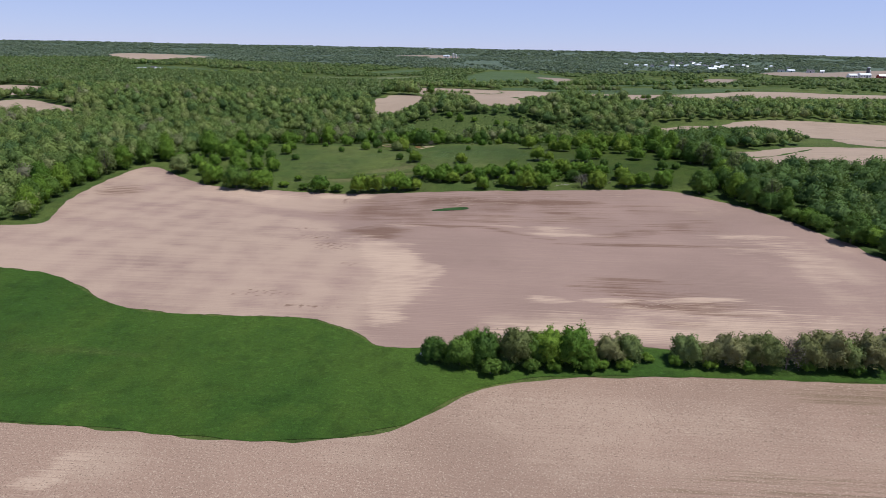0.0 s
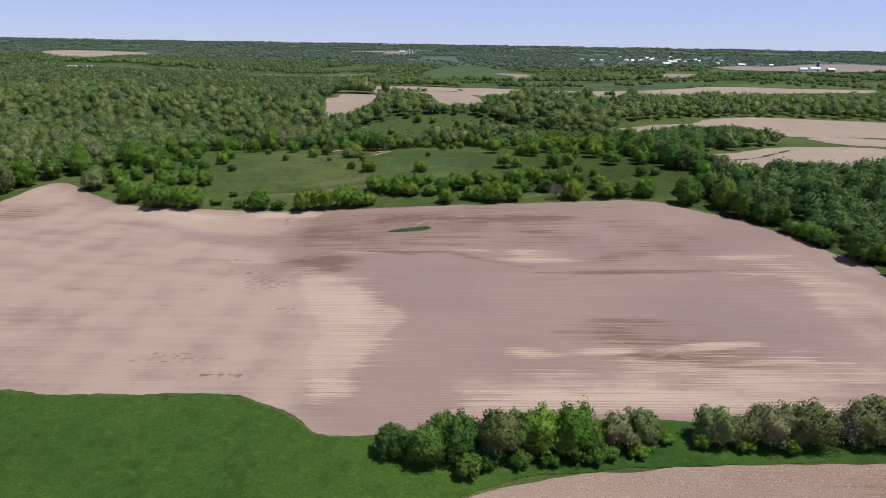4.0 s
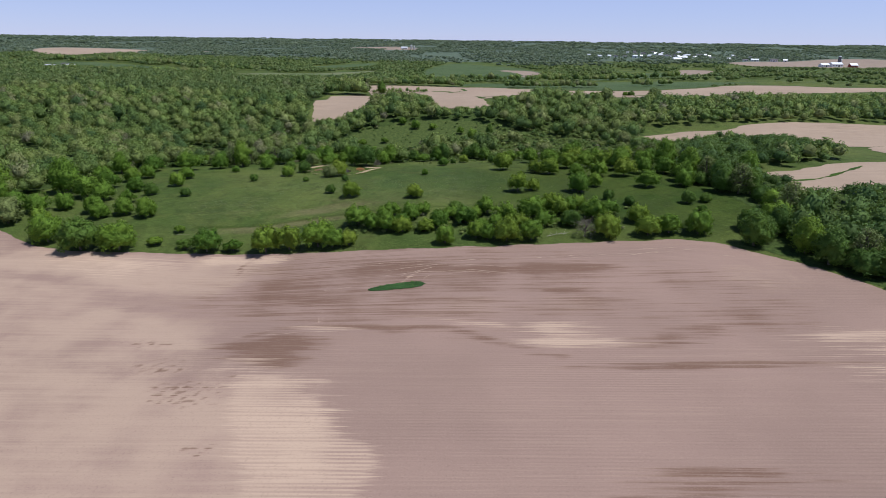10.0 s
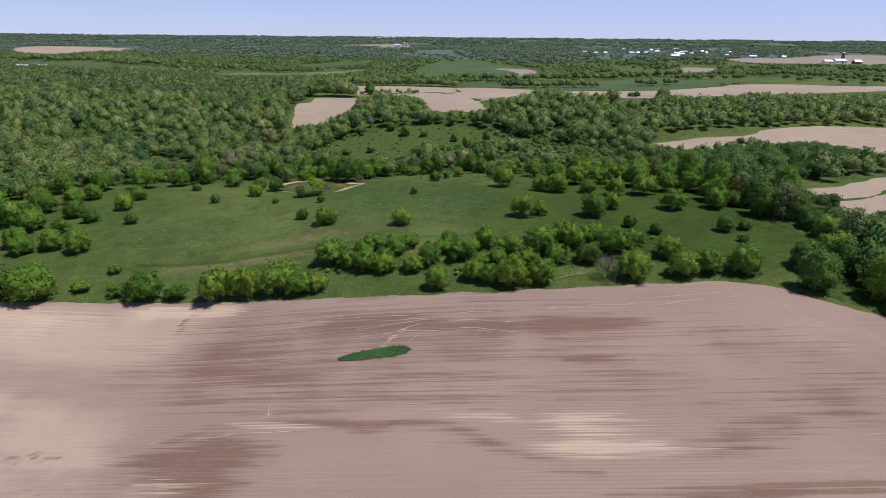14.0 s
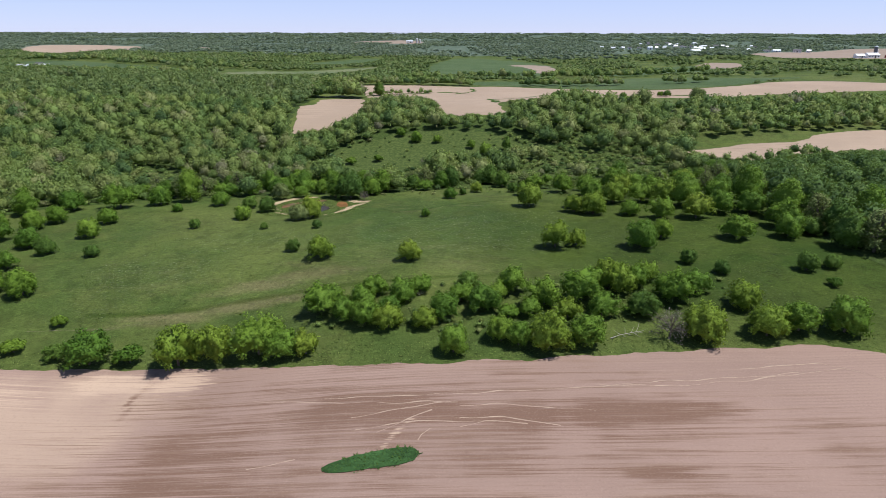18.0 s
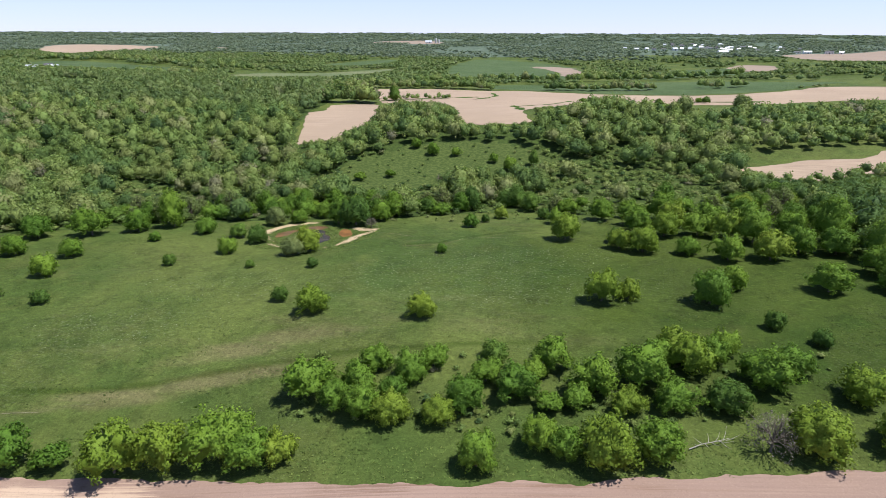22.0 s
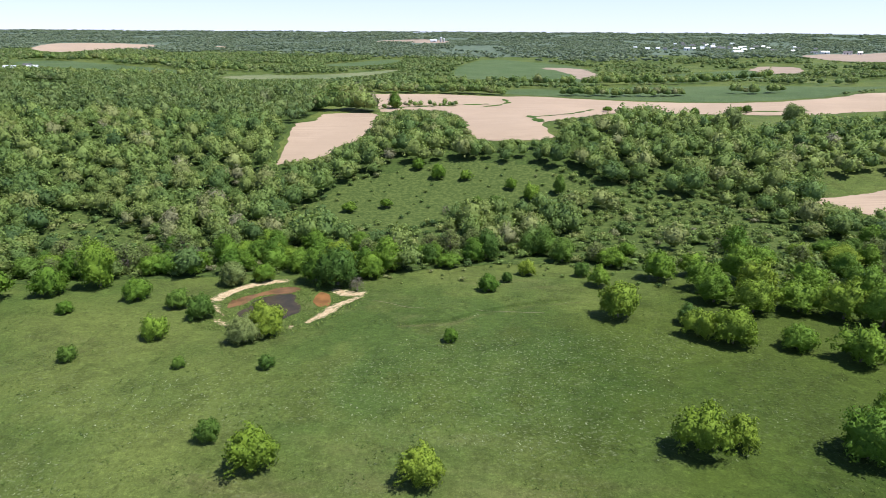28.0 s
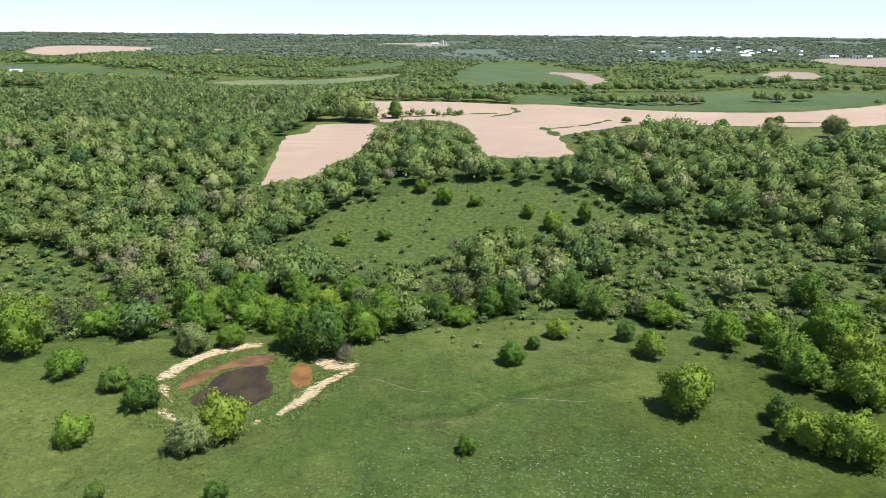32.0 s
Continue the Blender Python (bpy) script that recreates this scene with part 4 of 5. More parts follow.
THICKET = [(-23, 253, 7.6, "locust"), (-13.9, 247.4, 5.8, "locust"), (-9.1, 246, 5.6, "yellow"), (-13, 258.2, 5.2, "locust"), (-3.4, 258.6, 4.6, "locust"), (-7.1, 255, 5.4, "green"), (-2.3, 245.6, 5.0, "yellow"), (1.7, 248.2, 5.8, "locust"),
           (6.8, 260, 4.6, "dark"), (9.7, 251, 6.6, "locust"), (16.2, 258.4, 6.4, "locust"), (14.5, 248, 4.2, "bush"), (22.1, 252.4, 6.8, "locust"), (30, 254, 7.8, "locust"), (33, 248.2, 6.0, "locust"), (38.5, 257, 6.4, "locust_yellow")]
THICKET_MORE = [(41.1, 248.2, 6.2, "dark"), (48.5, 253, 7.2, "locust"), (37.1, 261.8, 5.6, "locust_yellow"), (61.6, 250, 6.2, "yellow"), (-15.2, 253, 5.2, "locust"), (42.3, 259.4, 5.6, "locust"), (-18.5, 249.5, 5.0, "locust"), (26, 247.5, 4.8, "locust_yellow"),
                (5.2, 254.6, 4.8, "locust"), (34, 259.5, 5.2, "green"), (-9.5, 251, 4.6, "locust"), (46, 262, 4.6, "locust"), (18.8, 248.8, 4.4, "locust"), (54.5, 256.5, 5.6, "locust"), (12.8, 254.8, 4.4, "locust")]
GROVE = [(40.4, 312.6, 7.0, "locust_yellow"), (45.4, 309.8, 8.6, "yellow"), (55.4, 308, 6.4, "green"), (63.3, 303.6, 8.4, "locust"), (72.7, 303, 9.0, "locust_yellow"), (81.3, 307, 8.0, "locust"), (89.3, 306, 9.4, "locust"), (88.8, 285, 7.4, "green"), (91.3, 292.4, 9.0, "locust"),
         (54.8, 323, 9.0, "locust_yellow"), (63.5, 323.3, 9.0, "locust"), (69.9, 319.8, 9.6, "locust_yellow"), (74.6, 316, 9.6, "locust"), (42.6, 343, 8.4, "locust"), (59.7, 341.4, 10, "locust")]
GROVE_MORE = [(49.3, 328.5, 8.4, "locust"), (40.8, 317.6, 5.4, "dark"), (51.2, 345.7, 7.2, "locust"), (82.5, 265, 5.2, "dark"), (88.7, 266, 4.4, "dark"), (84.1, 257.6, 3.4, "bush"), (97.4, 250.5, 5.0, "bush"), (60, 333, 8.6, "locust_yellow"), (69, 331, 9.0, "locust"),
              (78, 326, 9.4, "locust"), (85, 318, 9.2, "green"), (92, 314, 10, "wood_green"), (50, 336, 8.0, "locust"), (96, 300, 9.6, "wood_green")]
LEFT_SCRUB = [(-130.8, 254.5, 10.4, "grey"), (-110.6, 241, 10.6, "green"), (-98.2, 235.4, 12.6, "dark"), (-88.1, 236.4, 12.0, "green"), (-76.6, 250, 3.8, "bush"), (-120.8, 267.5, 6.6, "green"), (-109.7, 264.7, 7.2, "locust"), (-99.4, 263, 7.0, "green"), (-91.4, 261.4, 7.2, "green"),
              (-128.3, 264.5, 8.6, "locust"), (-113.3, 277.6, 8.8, "locust"), (-121, 281, 9.6, "locust"), (-131.4, 286.4, 12, "wood_green"), (-105.7, 260, 7.0, "green"), (-116.3, 304, 7.0, "green")]
WEST_EDGE = [(-149, 184, 8.0, "wood_green"), (-154, 192, 9.0, "wood_dark"), (-157, 201, 8.6, "wood_green"), (-160, 210, 9.2, "dark"), (-161.5, 219, 9.0, "wood_green"), (-161.5, 228, 8.6, "wood_dark"), (-161, 237, 9.0, "wood_green"), (-160, 246, 8.4, "wood_grey"), (-157, 255, 9.0, "wood_green"), (-153, 265, 8.6, "wood_dark"), (-146, 272, 8.4, "wood_green"), (-150, 280, 9.0, "wood_green"), (-164, 250, 9.0, "wood_green"), (-166, 235, 9.0, "wood_dark"), (-166, 215, 9.4, "wood_green")]
LEFT_MORE = [(-127.6, 318, 8.4, "wood_green"), (-116.8, 324, 9.0, "locust"), (-103.4, 327, 10.0, "locust"), (-92, 331, 8.0, "green"), (-84, 336, 9, "wood_green"), (-120, 294, 8.0, "locust"), (-108, 289, 7.0, "green"), (-126, 302, 8.0, "locust"), (-80, 241, 5.0, "bush"), (-71, 239.5, 5.0, "bush_dark"),
             (-104, 275, 6.0, "locust"), (-119, 252.5, 7.0, "green"), (-137, 268, 7.5, "green")]
NEAR_HEDGE = [(-6.6, 105.6, 5.6, "dark"), (-1.4, 104, 6.2, "dark"), (1.2, 106.8, 5.6, "green"), (3.4, 105.8, 6.6, "dark"), (4.6, 101.2, 4.2, "bush_dark"), (9.4, 105.6, 7.2, "olive"), (12.4, 106.6, 6.2, "dark"), (15.8, 106.6, 7.2, "green"), (20.4, 106.2, 7.6, "green"), (23.8, 106.8, 5.0, "dark"), (28.2, 107.6, 6.0, "olive"), (32.2, 108.4, 5.6, "grey"),
              (43.6, 108.6, 6.2, "grey"), (47.8, 108.4, 5.2, "olive"), (51.6, 108.4, 7.0, "olive"), (55.4, 108.8, 6.4, "olive"), (58.8, 108.4, 7.4, "olive"), (63.2, 107.8, 6.2, "bare"), (67.2, 108.8, 6.4, "olive"), (71.2, 109.4, 8.2, "olive"), (75.2, 109, 6.4, "grey"), (79.4, 109.6, 8.4, "olive"), (83.6, 109.8, 7.0, "bare"), (88, 110, 8.4, "olive")]
NEAR_BUSHES = [(7.5, 102.4, 3.0, "bush_dark"), (12.5, 103.0, 3.4, "bush_dark"), (16.8, 103.4, 3.2, "bush"), (23.6, 103.8, 3.4, "bush"), (26.2, 104.8, 3.2, "bush"), (30.8, 105.2, 3.2, "bush"), (36, 108.2, 2.6, "bush"), (41.2, 107.4, 3.0, "bush"), (47.8, 106.6, 3.0, "bush"), (54.6, 106.4, 3.4, "bush"), (66.5, 107.4, 3.4, "bush"), (76, 107, 3.2, "bush")]
WORDS = {"yellow": "rounded tree with fresh yellow-green leaves", "green": "rounded mid-green pasture tree", "locust": "spreading green thorn tree with feathery leaves", "locust_yellow": "spreading yellow-green thorn tree", "dark": "dense dark green rounded tree",
         "wood_green": "tall green broadleaf tree", "wood_dark": "tall dark green broadleaf tree", "wood_grey": "tall grey-green tree just leafing out", "grey": "grey-green tree with thin new leaves", "bare": "brownish nearly leafless tree with bare twigs",
         "olive": "olive-brown tree with thin new leaves", "bush": "low green bush", "bush_dark": "low dark green bush", "bush_yellow": "low yellow-green bush"}
for group, where, rows in (("trees in the pasture", "in open pasture", PASTURE_TREES + PASTURE_MORE), ("trees by the pond", "beside the muddy pond", POND_TREES), ("trees along the field edge", "at the field edge", HEDGE_TREES), ("thicket in the pasture", "in a thicket", THICKET + THICKET_MORE),
                           ("grove by the wood", "in a grove", GROVE + GROVE_MORE), ("scrub by the western wood", "in rough pasture", LEFT_SCRUB + LEFT_MORE), ("trees along the western wood", "beside the bare field", WEST_EDGE), ("hedge between the fields", "in a hedge between fields", NEAR_HEDGE + NEAR_BUSHES)):
    for x, y, wide, kind in rows:
        wide *= 1.2 if group.startswith("thicket") else 1.08 if group.startswith("trees along") else 1.15 if group.startswith("hedge") else 1.0
        bushy = kind.startswith("bush")
        plant("bush" if bushy else "tree", kind, x, y, wide, WORDS[kind] + " " + where, group, 0.88 if group.startswith("thicket") else 1.08 if group.startswith("hedge") else 0.95, "bush" if bushy else "tree")


# ---- woodland ----
CLEARING = [(-60, 384), (-52, 410), (-44, 424), (-17, 440), (8, 440), (38, 424), (39, 412), (17, 400), (-8, 392), (-36, 391)]
BARE_GROUND = [rounded(f[1], 1) for f in FAR_FIELDS]
WEST = [(-144, 176), (-155, 203), (-159, 225), (-158, 264), (-142, 282), (-134, 322), (-104, 338), (-61, 344), (-23, 347), (16, 358), (39, 350), (60, 350), (84, 334), (100, 318), (112, 388), (118, 420), (128, 450), (108, 486), (84, 508), (66, 522), (48, 500), (38, 486), (37, 457), (16, 458),
        (0, 462), (-4, 490), (-5, 513), (-15, 553), (-43, 555), (-45, 466), (-60, 447), (-78, 440), (-87, 504), (-84, 538), (-84, 565), (-98, 632), (-104, 645), (-150, 720), (-420, 720), (-520, 480), (-360, 300), (-230, 170)]
EAST = [(82, 236), (96, 220.5), (110, 204), (118, 180), (118, 162), (140, 160), (290, 235), (205, 266), (165, 268), (130, 293), (118, 304), (112, 330), (98, 320), (94, 285), (102, 262), (100, 250)]
NORTH_EAST = [(118, 424), (170, 426), (245, 437), (320, 443), (460, 470), (460, 550), (330, 535), (250, 520), (160, 500), (130, 480)]
SCRUB = [(40, 352), (80, 335), (92, 365), (88, 410), (66, 430), (44, 405), (26, 380), (20, 362)]


def scatter(outline, spacing, seed, keep=lambda x, y: np.ones(len(x), bool)):
    g = np.random.default_rng(seed)
    outline = np.asarray(outline, float)
    lo, hi = outline.min(0), outline.max(0)
    X, Y = np.meshgrid(np.arange(lo[0], hi[0], spacing), np.arange(lo[1], hi[1], spacing * 0.87), indexing="ij")
    X = X + (np.arange(X.shape[1]) % 2) * spacing / 2 + g.uniform(-0.36, 0.36, X.shape) * spacing
    Y = Y + g.uniform(-0.36, 0.36, Y.shape) * spacing
    x, y = X.ravel(), Y.ravel()
    ok = inside(outline, x, y)
    x, y = x[ok], y[ok]
    ok = keep(x, y)
    for f in BARE_GROUND:
        ok &= reach_of(f, x, y) < -1.5
    return x[ok], y[ok]


def wooded(x, y):
    """Where the woods leave gaps."""
    open_land = reach_of(rounded(CLEARING, 1), x, y) > -2
    thin = (reach_of(SCRUB, x, y) > 0) & (ripple(x, y, 17, 21) < 0.42)
    glade = (ripple(x, y, 60, 12) + 0.45 * ripple(x, y, 17, 13) < np.where(y < 425, -0.72, -1.2)) & (y > 335)
    return ~(open_land | thin | glade)


WOOD_FLOOR = floor_material()
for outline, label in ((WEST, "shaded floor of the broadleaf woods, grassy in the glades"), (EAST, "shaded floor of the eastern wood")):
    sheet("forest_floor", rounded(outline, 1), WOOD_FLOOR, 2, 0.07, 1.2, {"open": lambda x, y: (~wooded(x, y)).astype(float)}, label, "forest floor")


SIGHTS = ((0, 105, 50), (0, 190, 50))


def headroom(x, y):
    """How tall a tree may stand without hiding the open fields behind it from the air above the pasture."""
    x, y = np.asarray(x, float), np.asarray(y, float)
    out = np.full(x.shape, 99.0)
    for sx, sy, sz in SIGHTS:
        away = np.hypot(x - sx, y - sy)
        for step in np.r_[np.arange(2.0, 62.0, 3.0), np.arange(64.0, 150.0, 10.0)]:
            qx, qy = x + (x - sx) / away * step, y + (y - sy) / away * step
            hit = np.zeros(x.shape, bool)
            for k, f in enumerate(BARE_GROUND):
                if k < 5 and step < 62:
                    hit |= inside(f, qx, qy)
                elif k > 8:
                    hit |= inside(f, qx, qy) & (y > 600) & (y < 1500)
            q = land(qx, qy)
            out = np.where(hit, np.minimum(out, q + (sz - q) * step / (away + step) - land(x, y) + 1.2), out)
    return out


def forest(name, x, y, wide, tall, count, size, seed, label, style="canopy", level=None, leaves=None, free=False):
    """Many trees as one mass: eight shapes, each turned, stretched and tinted anew. level: how fine the mass within the crown is."""
    g = np.random.default_rng(seed)
    room = np.full(len(x), 99.0) if free else headroom(x, y)
    ok = room > 1.1
    x, y, wide, tall, room = x[ok], y[ok], wide[ok], tall[ok], room[ok]
    low = np.minimum(1.0, room / tall)
    wide, tall = wide * np.maximum(low, 0.55) ** 0.7, tall * low
    kinds = []
    for k in range(8):
        lobes = lobes_of(random.Random(seed + k), style)
        leaf = sprays(lobes, count, size, seed + k, 0.3)
        kinds.append(leaf if level is None else joined([leaf, shell(lobes, level, 0.80)]))
    pick = g.integers(0, 8, len(x))
    own = np.clip(0.46 + 0.13 * ripple(x, y, 55, seed + 1) + 0.10 * ripple(x, y, 19, seed + 2) + g.normal(0, 0.20, len(x)), 0, 1)
    z = land(x, y)
    verts, tints, faces, lit, base = [], [], [], [], 0
    for k, (v, f, n) in enumerate(kinds):
        sel = np.flatnonzero(pick == k)
        a = g.uniform(0, 6.28, len(sel))
        c, s = np.cos(a)[:, None], np.sin(a)[:, None]
        w, h = wide[sel][:, None], tall[sel][:, None]
        vx, vy = v[None, :, 0], v[None, :, 1]
        verts.append(np.stack([x[sel][:, None] + w * (vx * c - vy * s), y[sel][:, None] + w * (vx * s + vy * c), z[sel][:, None] + h * v[None, :, 2]], 2).reshape(-1, 3))
        nx_, ny_ = n[None, :, 0], n[None, :, 1]
        lit.append(np.stack([nx_ * c - ny_ * s, nx_ * s + ny_ * c, 0 * c + n[None, :, 2]], 2).reshape(-1, 3))
        faces.append((base + np.arange(len(sel))[:, None, None] * len(v) + f[None]).reshape(-1, 3))
        base += len(sel) * len(v)
        tints.append(np.repeat(own[sel], v.shape[0]))
    ob = new(name, mesh_from(name, np.concatenate(verts), np.concatenate(faces), leaves or LEAF_WOOD, {"tint": np.concatenate(tints)}, True, np.concatenate(lit)))
    return tagged(ob, label, "woodland", "", "stuff")


# the front rows of the woods, tree by tree
EDGE_KINDS = ["wood_green", "wood_green", "wood_dark", "green", "locust", "wood_grey", "wood_green", "dark", "locust", "wood_grey", "bare", "yellow"]
DARK_EDGE = ["wood_dark", "dark", "wood_green", "wood_dark", "dark", "wood_dark", "wood_grey", "green"]
ex, ey = scatter(WEST, 6.4, 5, wooded)
front = (ey < 366) & (ex > -110) & (reach_of(WEST, ex, ey) > 0.5)
rng = random.Random(11)
for x, y in zip(ex[front], ey[front]):
    kind = EDGE_KINDS[rng.randrange(12)]
    plant("tree", kind, float(x), float(y), rng.uniform(5.0, 8.6), WORDS[kind] + " at the wood's edge", "trees at the wood's edge", 0.75)
ex2, ey2 = scatter(EAST, 7.6, 6)
front2 = (reach_of(EAST, ex2, ey2) < 9) & (ey2 < 300) & (ex2 < 130)
for x, y, room in zip(ex2[front2], ey2[front2], headroom(ex2[front2], ey2[front2])):
    kind = DARK_EDGE[rng.randrange(8)]
    wide = rng.uniform(7.0, 10.5)
    if room > 2.5:
        plant("tree", kind, float(x), float(y), min(wide, 1.15 * room), WORDS[kind] + " at the wood's edge", "trees of the eastern wood", 0.85)


def stand(name, x, y, low, high, count, size, seed, label, slender=1.05, level=None, leaves=None, free=False):
    g = np.random.default_rng(seed + 77)
    wide = g.uniform(low, high, len(x))
    forest(name, x, y, wide, wide * g.uniform(0.8, 1.15, len(x)) * slender, count, size, seed, label, "canopy", level, leaves, free)


rest, rest2 = ~front, ~front2
near_wood, mid_wood = rest & (ey < 425), rest & (ey >= 425) & (ey < 500)
far_wood = rest & (ey >= 500) & (np.random.default_rng(43).random(len(ex)) < 0.8)
stand("woodland", ex[near_wood], ey[near_wood], 5.2, 10.2, 300, 0.077, 31, "mixed broadleaf woodland in fresh green leaf", 1.0, 1)
stand("woodland", ex[mid_wood], ey[mid_wood], 5.4, 10.0, 180, 0.095, 35, "broadleaf woodland on the hillside in fresh leaf", 1.0, 1)
stand("woodland", ex[far_wood], ey[far_wood], 6.2, 10.5, 90, 0.125, 41, "broadleaf woodland canopy in fresh green leaf", 1.05, 0, LEAF_MID_HAZE)
stand("woodland", ex2[rest2], ey2[rest2], 7.0, 11.5, 300, 0.075, 51, "dense dark broadleaf wood beside the field", 1.0, 1, LEAF_EAST)
GULLY_WOOD = [(98, 318), (112, 310), (130, 310), (150, 321), (172, 338), (190, 352), (180, 386), (150, 385), (126, 377), (112, 388), (102, 350)]
wx3, wy3 = scatter(GULLY_WOOD, 6.2, 57, lambda x, y: ~inside(np.asarray(WEST, float), x, y))
stand("woodland", wx3, wy3, 6.5, 10.0, 260, 0.078, 58, "dark wood in the gully between two fields", 1.0, 1, LEAF_EAST)
nx, ny = scatter(NORTH_EAST, 7, 61)
stand("woodland", nx, ny, 6, 9, 90, 0.12, 61, "band of broadleaf trees behind a bare field", 1.0, 1)
BANK = rounded([(-58, 328), (-54, 336), (-44, 344), (-38, 340), (-31, 338.6), (-21, 335), (-23.5, 328), (-28.5, 322), (-32, 316), (-36, 313.5), (-45, 313), (-51, 315)], 2)
# low shrubs under and between the trees, and over the clearing
sx, sy = scatter(SCRUB, 3.6, 71, lambda x, y: ripple(x, y, 11, 22) > -0.1)
cx, cy = scatter(CLEARING, 5.0, 72, lambda x, y: ripple(x, y, 9, 23) > 0.15)
hx_, hy_ = scatter([(-27, 243), (64, 242), (62, 263), (-26, 262)], 3.0, 75, lambda x, y: ripple(x, y, 8, 24) > -0.1)
bx_, by_ = scatter([(-62, 331), (-57, 345), (-24, 346), (-20, 339), (20, 344), (62, 330), (96, 300), (98, 330), (60, 352), (10, 357), (-60, 349)], 4.0, 76, lambda x, y: (ripple(x, y, 7, 25) > -0.2) & (reach_of(BANK, x, y) < 0))
ux, uy = scatter(WEST, 5.0, 73, lambda x, y: (y < 430) & (x > -140) & (reach_of(rounded(CLEARING, 1), x, y) < 0))
g0 = np.random.default_rng(74)
for name, x, y, low, high, label in (("shrubs", sx, sy, 1.6, 4.2, "loose green scrub on rough pasture"), ("shrubs", cx, cy, 0.9, 2.6, "small dark shrubs dotted over a clearing"), ("undergrowth", ux, uy, 2.5, 4.5, "green undergrowth below the wood"), ("shrubs", hx_, hy_, 0.8, 2.2, "low green shrubs between thicket trees"), ("shrubs", bx_, by_, 0.6, 1.9, "small green shrubs before the wood")):
    w = g0.uniform(low, high, len(x))
    forest(name, x, y, w, w * g0.uniform(0.7, 1.1, len(x)), 64, 0.15, 81 + len(x) % 7, label, "bush", 0)
for x, y, wide, kind in [(20, 410, 6.5, "green"), (8, 405, 5.0, "dark"), (30, 414, 5.5, "wood_dark"), (-12, 428, 6.0, "green"), (-2, 426, 5.0, "locust"), (2, 408, 4.0, "bush_dark"), (-28, 405, 5.0, "bush"), (-40, 402, 5.5, "bush"), (14, 418, 4.5, "locust"), (-20, 436, 5.5, "locust"), (-8, 399, 3.4, "bare")]:
    plant("bush" if "bush" in kind else "tree", kind, x, y, wide, WORDS[kind] + " in a hillside clearing", "trees in the clearing", 1.0, "bush" if "bush" in kind else "tree")
for x, y, wide, kind in [(156, 514, 12, "grey"), (148, 557, 5, "green"), (152, 489, 9, "grey"), (112, 479, 14, "grey"), (76, 556, 6, "bush"), (104, 483, 8, "green"), (170, 546, 5, "green"), (152, 556, 6, "dark"), (118, 540, 6, "dark"), (-44, 566, 9, "wood_dark"), (90, 528, 5, "bush"), (96, 523, 5, "bush"), (102, 517, 5, "bush"), (108, 511, 5, "bush"), (112, 505, 5, "bush")]:
    plant("bush" if "bush" in kind else "tree", kind, x, y, wide, WORDS[kind] + " beside the pale field", "trees by the far field", 0.9, "bush" if "bush" in kind else "tree")

# far woods and hedgerows, thinning into the distance, with haze put into their leaf colours
FAR_A = [(-560, 640), (-110, 640), (-90, 675), (60, 668), (140, 640), (240, 610), (330, 660), (460, 540), (620, 560), (1000, 1250), (-1000, 1250)]
fx, fy = scatter(FAR_A, 9.0, 91, lambda x, y: (ripple(x, 0.8 * y, 170, 31) + 0.45 * ripple(x, y, 42, 32) + 0.25 * ripple(x, y, 14, 34) > np.where(x < 40, -0.25, 0.35)) | (np.abs(ripple(x, y, 300, 33)) < 0.04))
stand("woodland", fx, fy, 6.5, 10.5, 20, 0.22, 92, "far woods and hedgerows on rolling farmland", 0.8, 0, LEAF_MID_HAZE)
FAR_B = [(-1000, 1250), (1000, 1250), (2300, 2800), (-2300, 2800)]
bx, by = scatter(FAR_B, 17, 95, lambda x, y: (ripple(x, 0.45 * y, 260, 41) + 0.5 * ripple(x, 0.6 * y, 70, 42) > -0.25) | (np.abs(ripple(x, y, 330, 43)) < 0.05))
stand("woodland", bx, by, 9, 16, 5, 0.42, 96, "far woods on rolling farmland", 0.55, 0, LEAF_FAR_HAZE)
FAR_C = [(-2300, 2800), (2300, 2800), (3900, 4900), (-3900, 4900)]
dx, dy = scatter(FAR_C, 40, 97, lambda x, y: ripple(x, 0.35 * y, 420, 51) + 0.4 * ripple(x, 0.5 * y, 120, 52) > -0.35)
stand("woodland", dx, dy, 26, 44, 6, 0.45, 98, "woods along the horizon", 0.25, 0, LEAF_FAR_HAZE)

# rows and clumps of trees round the far fields
ROWS = [("row of trees between two contour fields", [(142, 318), (150, 320), (160, 323), (172, 328)], 5, 8, 2), ("row of trees below a contour field", [(106, 396), (114, 388), (124, 380), (136, 382), (150, 388), (166, 388)], 4, 5.5, 2),
        ("row of trees behind the pale field", [(-106, 642), (-76, 654), (-24, 668), (6, 660), (26, 652)], 5, 8.5, 4), ("row of trees between two pale fields", [(-88, 551), (-78, 555), (-66, 556), (-55, 554)], 2.6, 12, 3), ("row of trees on the contour strip", [(-50, 566), (-44, 571), (-36, 575), (-30, 577), (-16, 583), (-6, 586)], 5, 5, 2),
        ("row of trees along the dark crop", [(66, 652), (90, 648), (120, 644), (150, 646)], 5, 8, 3), ("row of trees along the dark crop", [(186, 648), (205, 652), (222, 660)], 6, 8, 2), ("row of trees on the far slope", [(20, 760), (60, 752), (140, 758), (220, 768)], 7, 10, 2),
        ("row of trees on the far slope", [(120, 800), (160, 778), (230, 800), (300, 845)], 8, 10, 2), ("row of trees on the far slope", [(-40, 735), (10, 748)], 8, 9, 3), ("row of trees on the western slope", [(-420, 735), (-330, 742), (-240, 728)], 9, 10, 2), ("row of trees on the western slope", [(-560, 990), (-480, 990), (-330, 900), (-230, 840)], 10, 11, 2)]
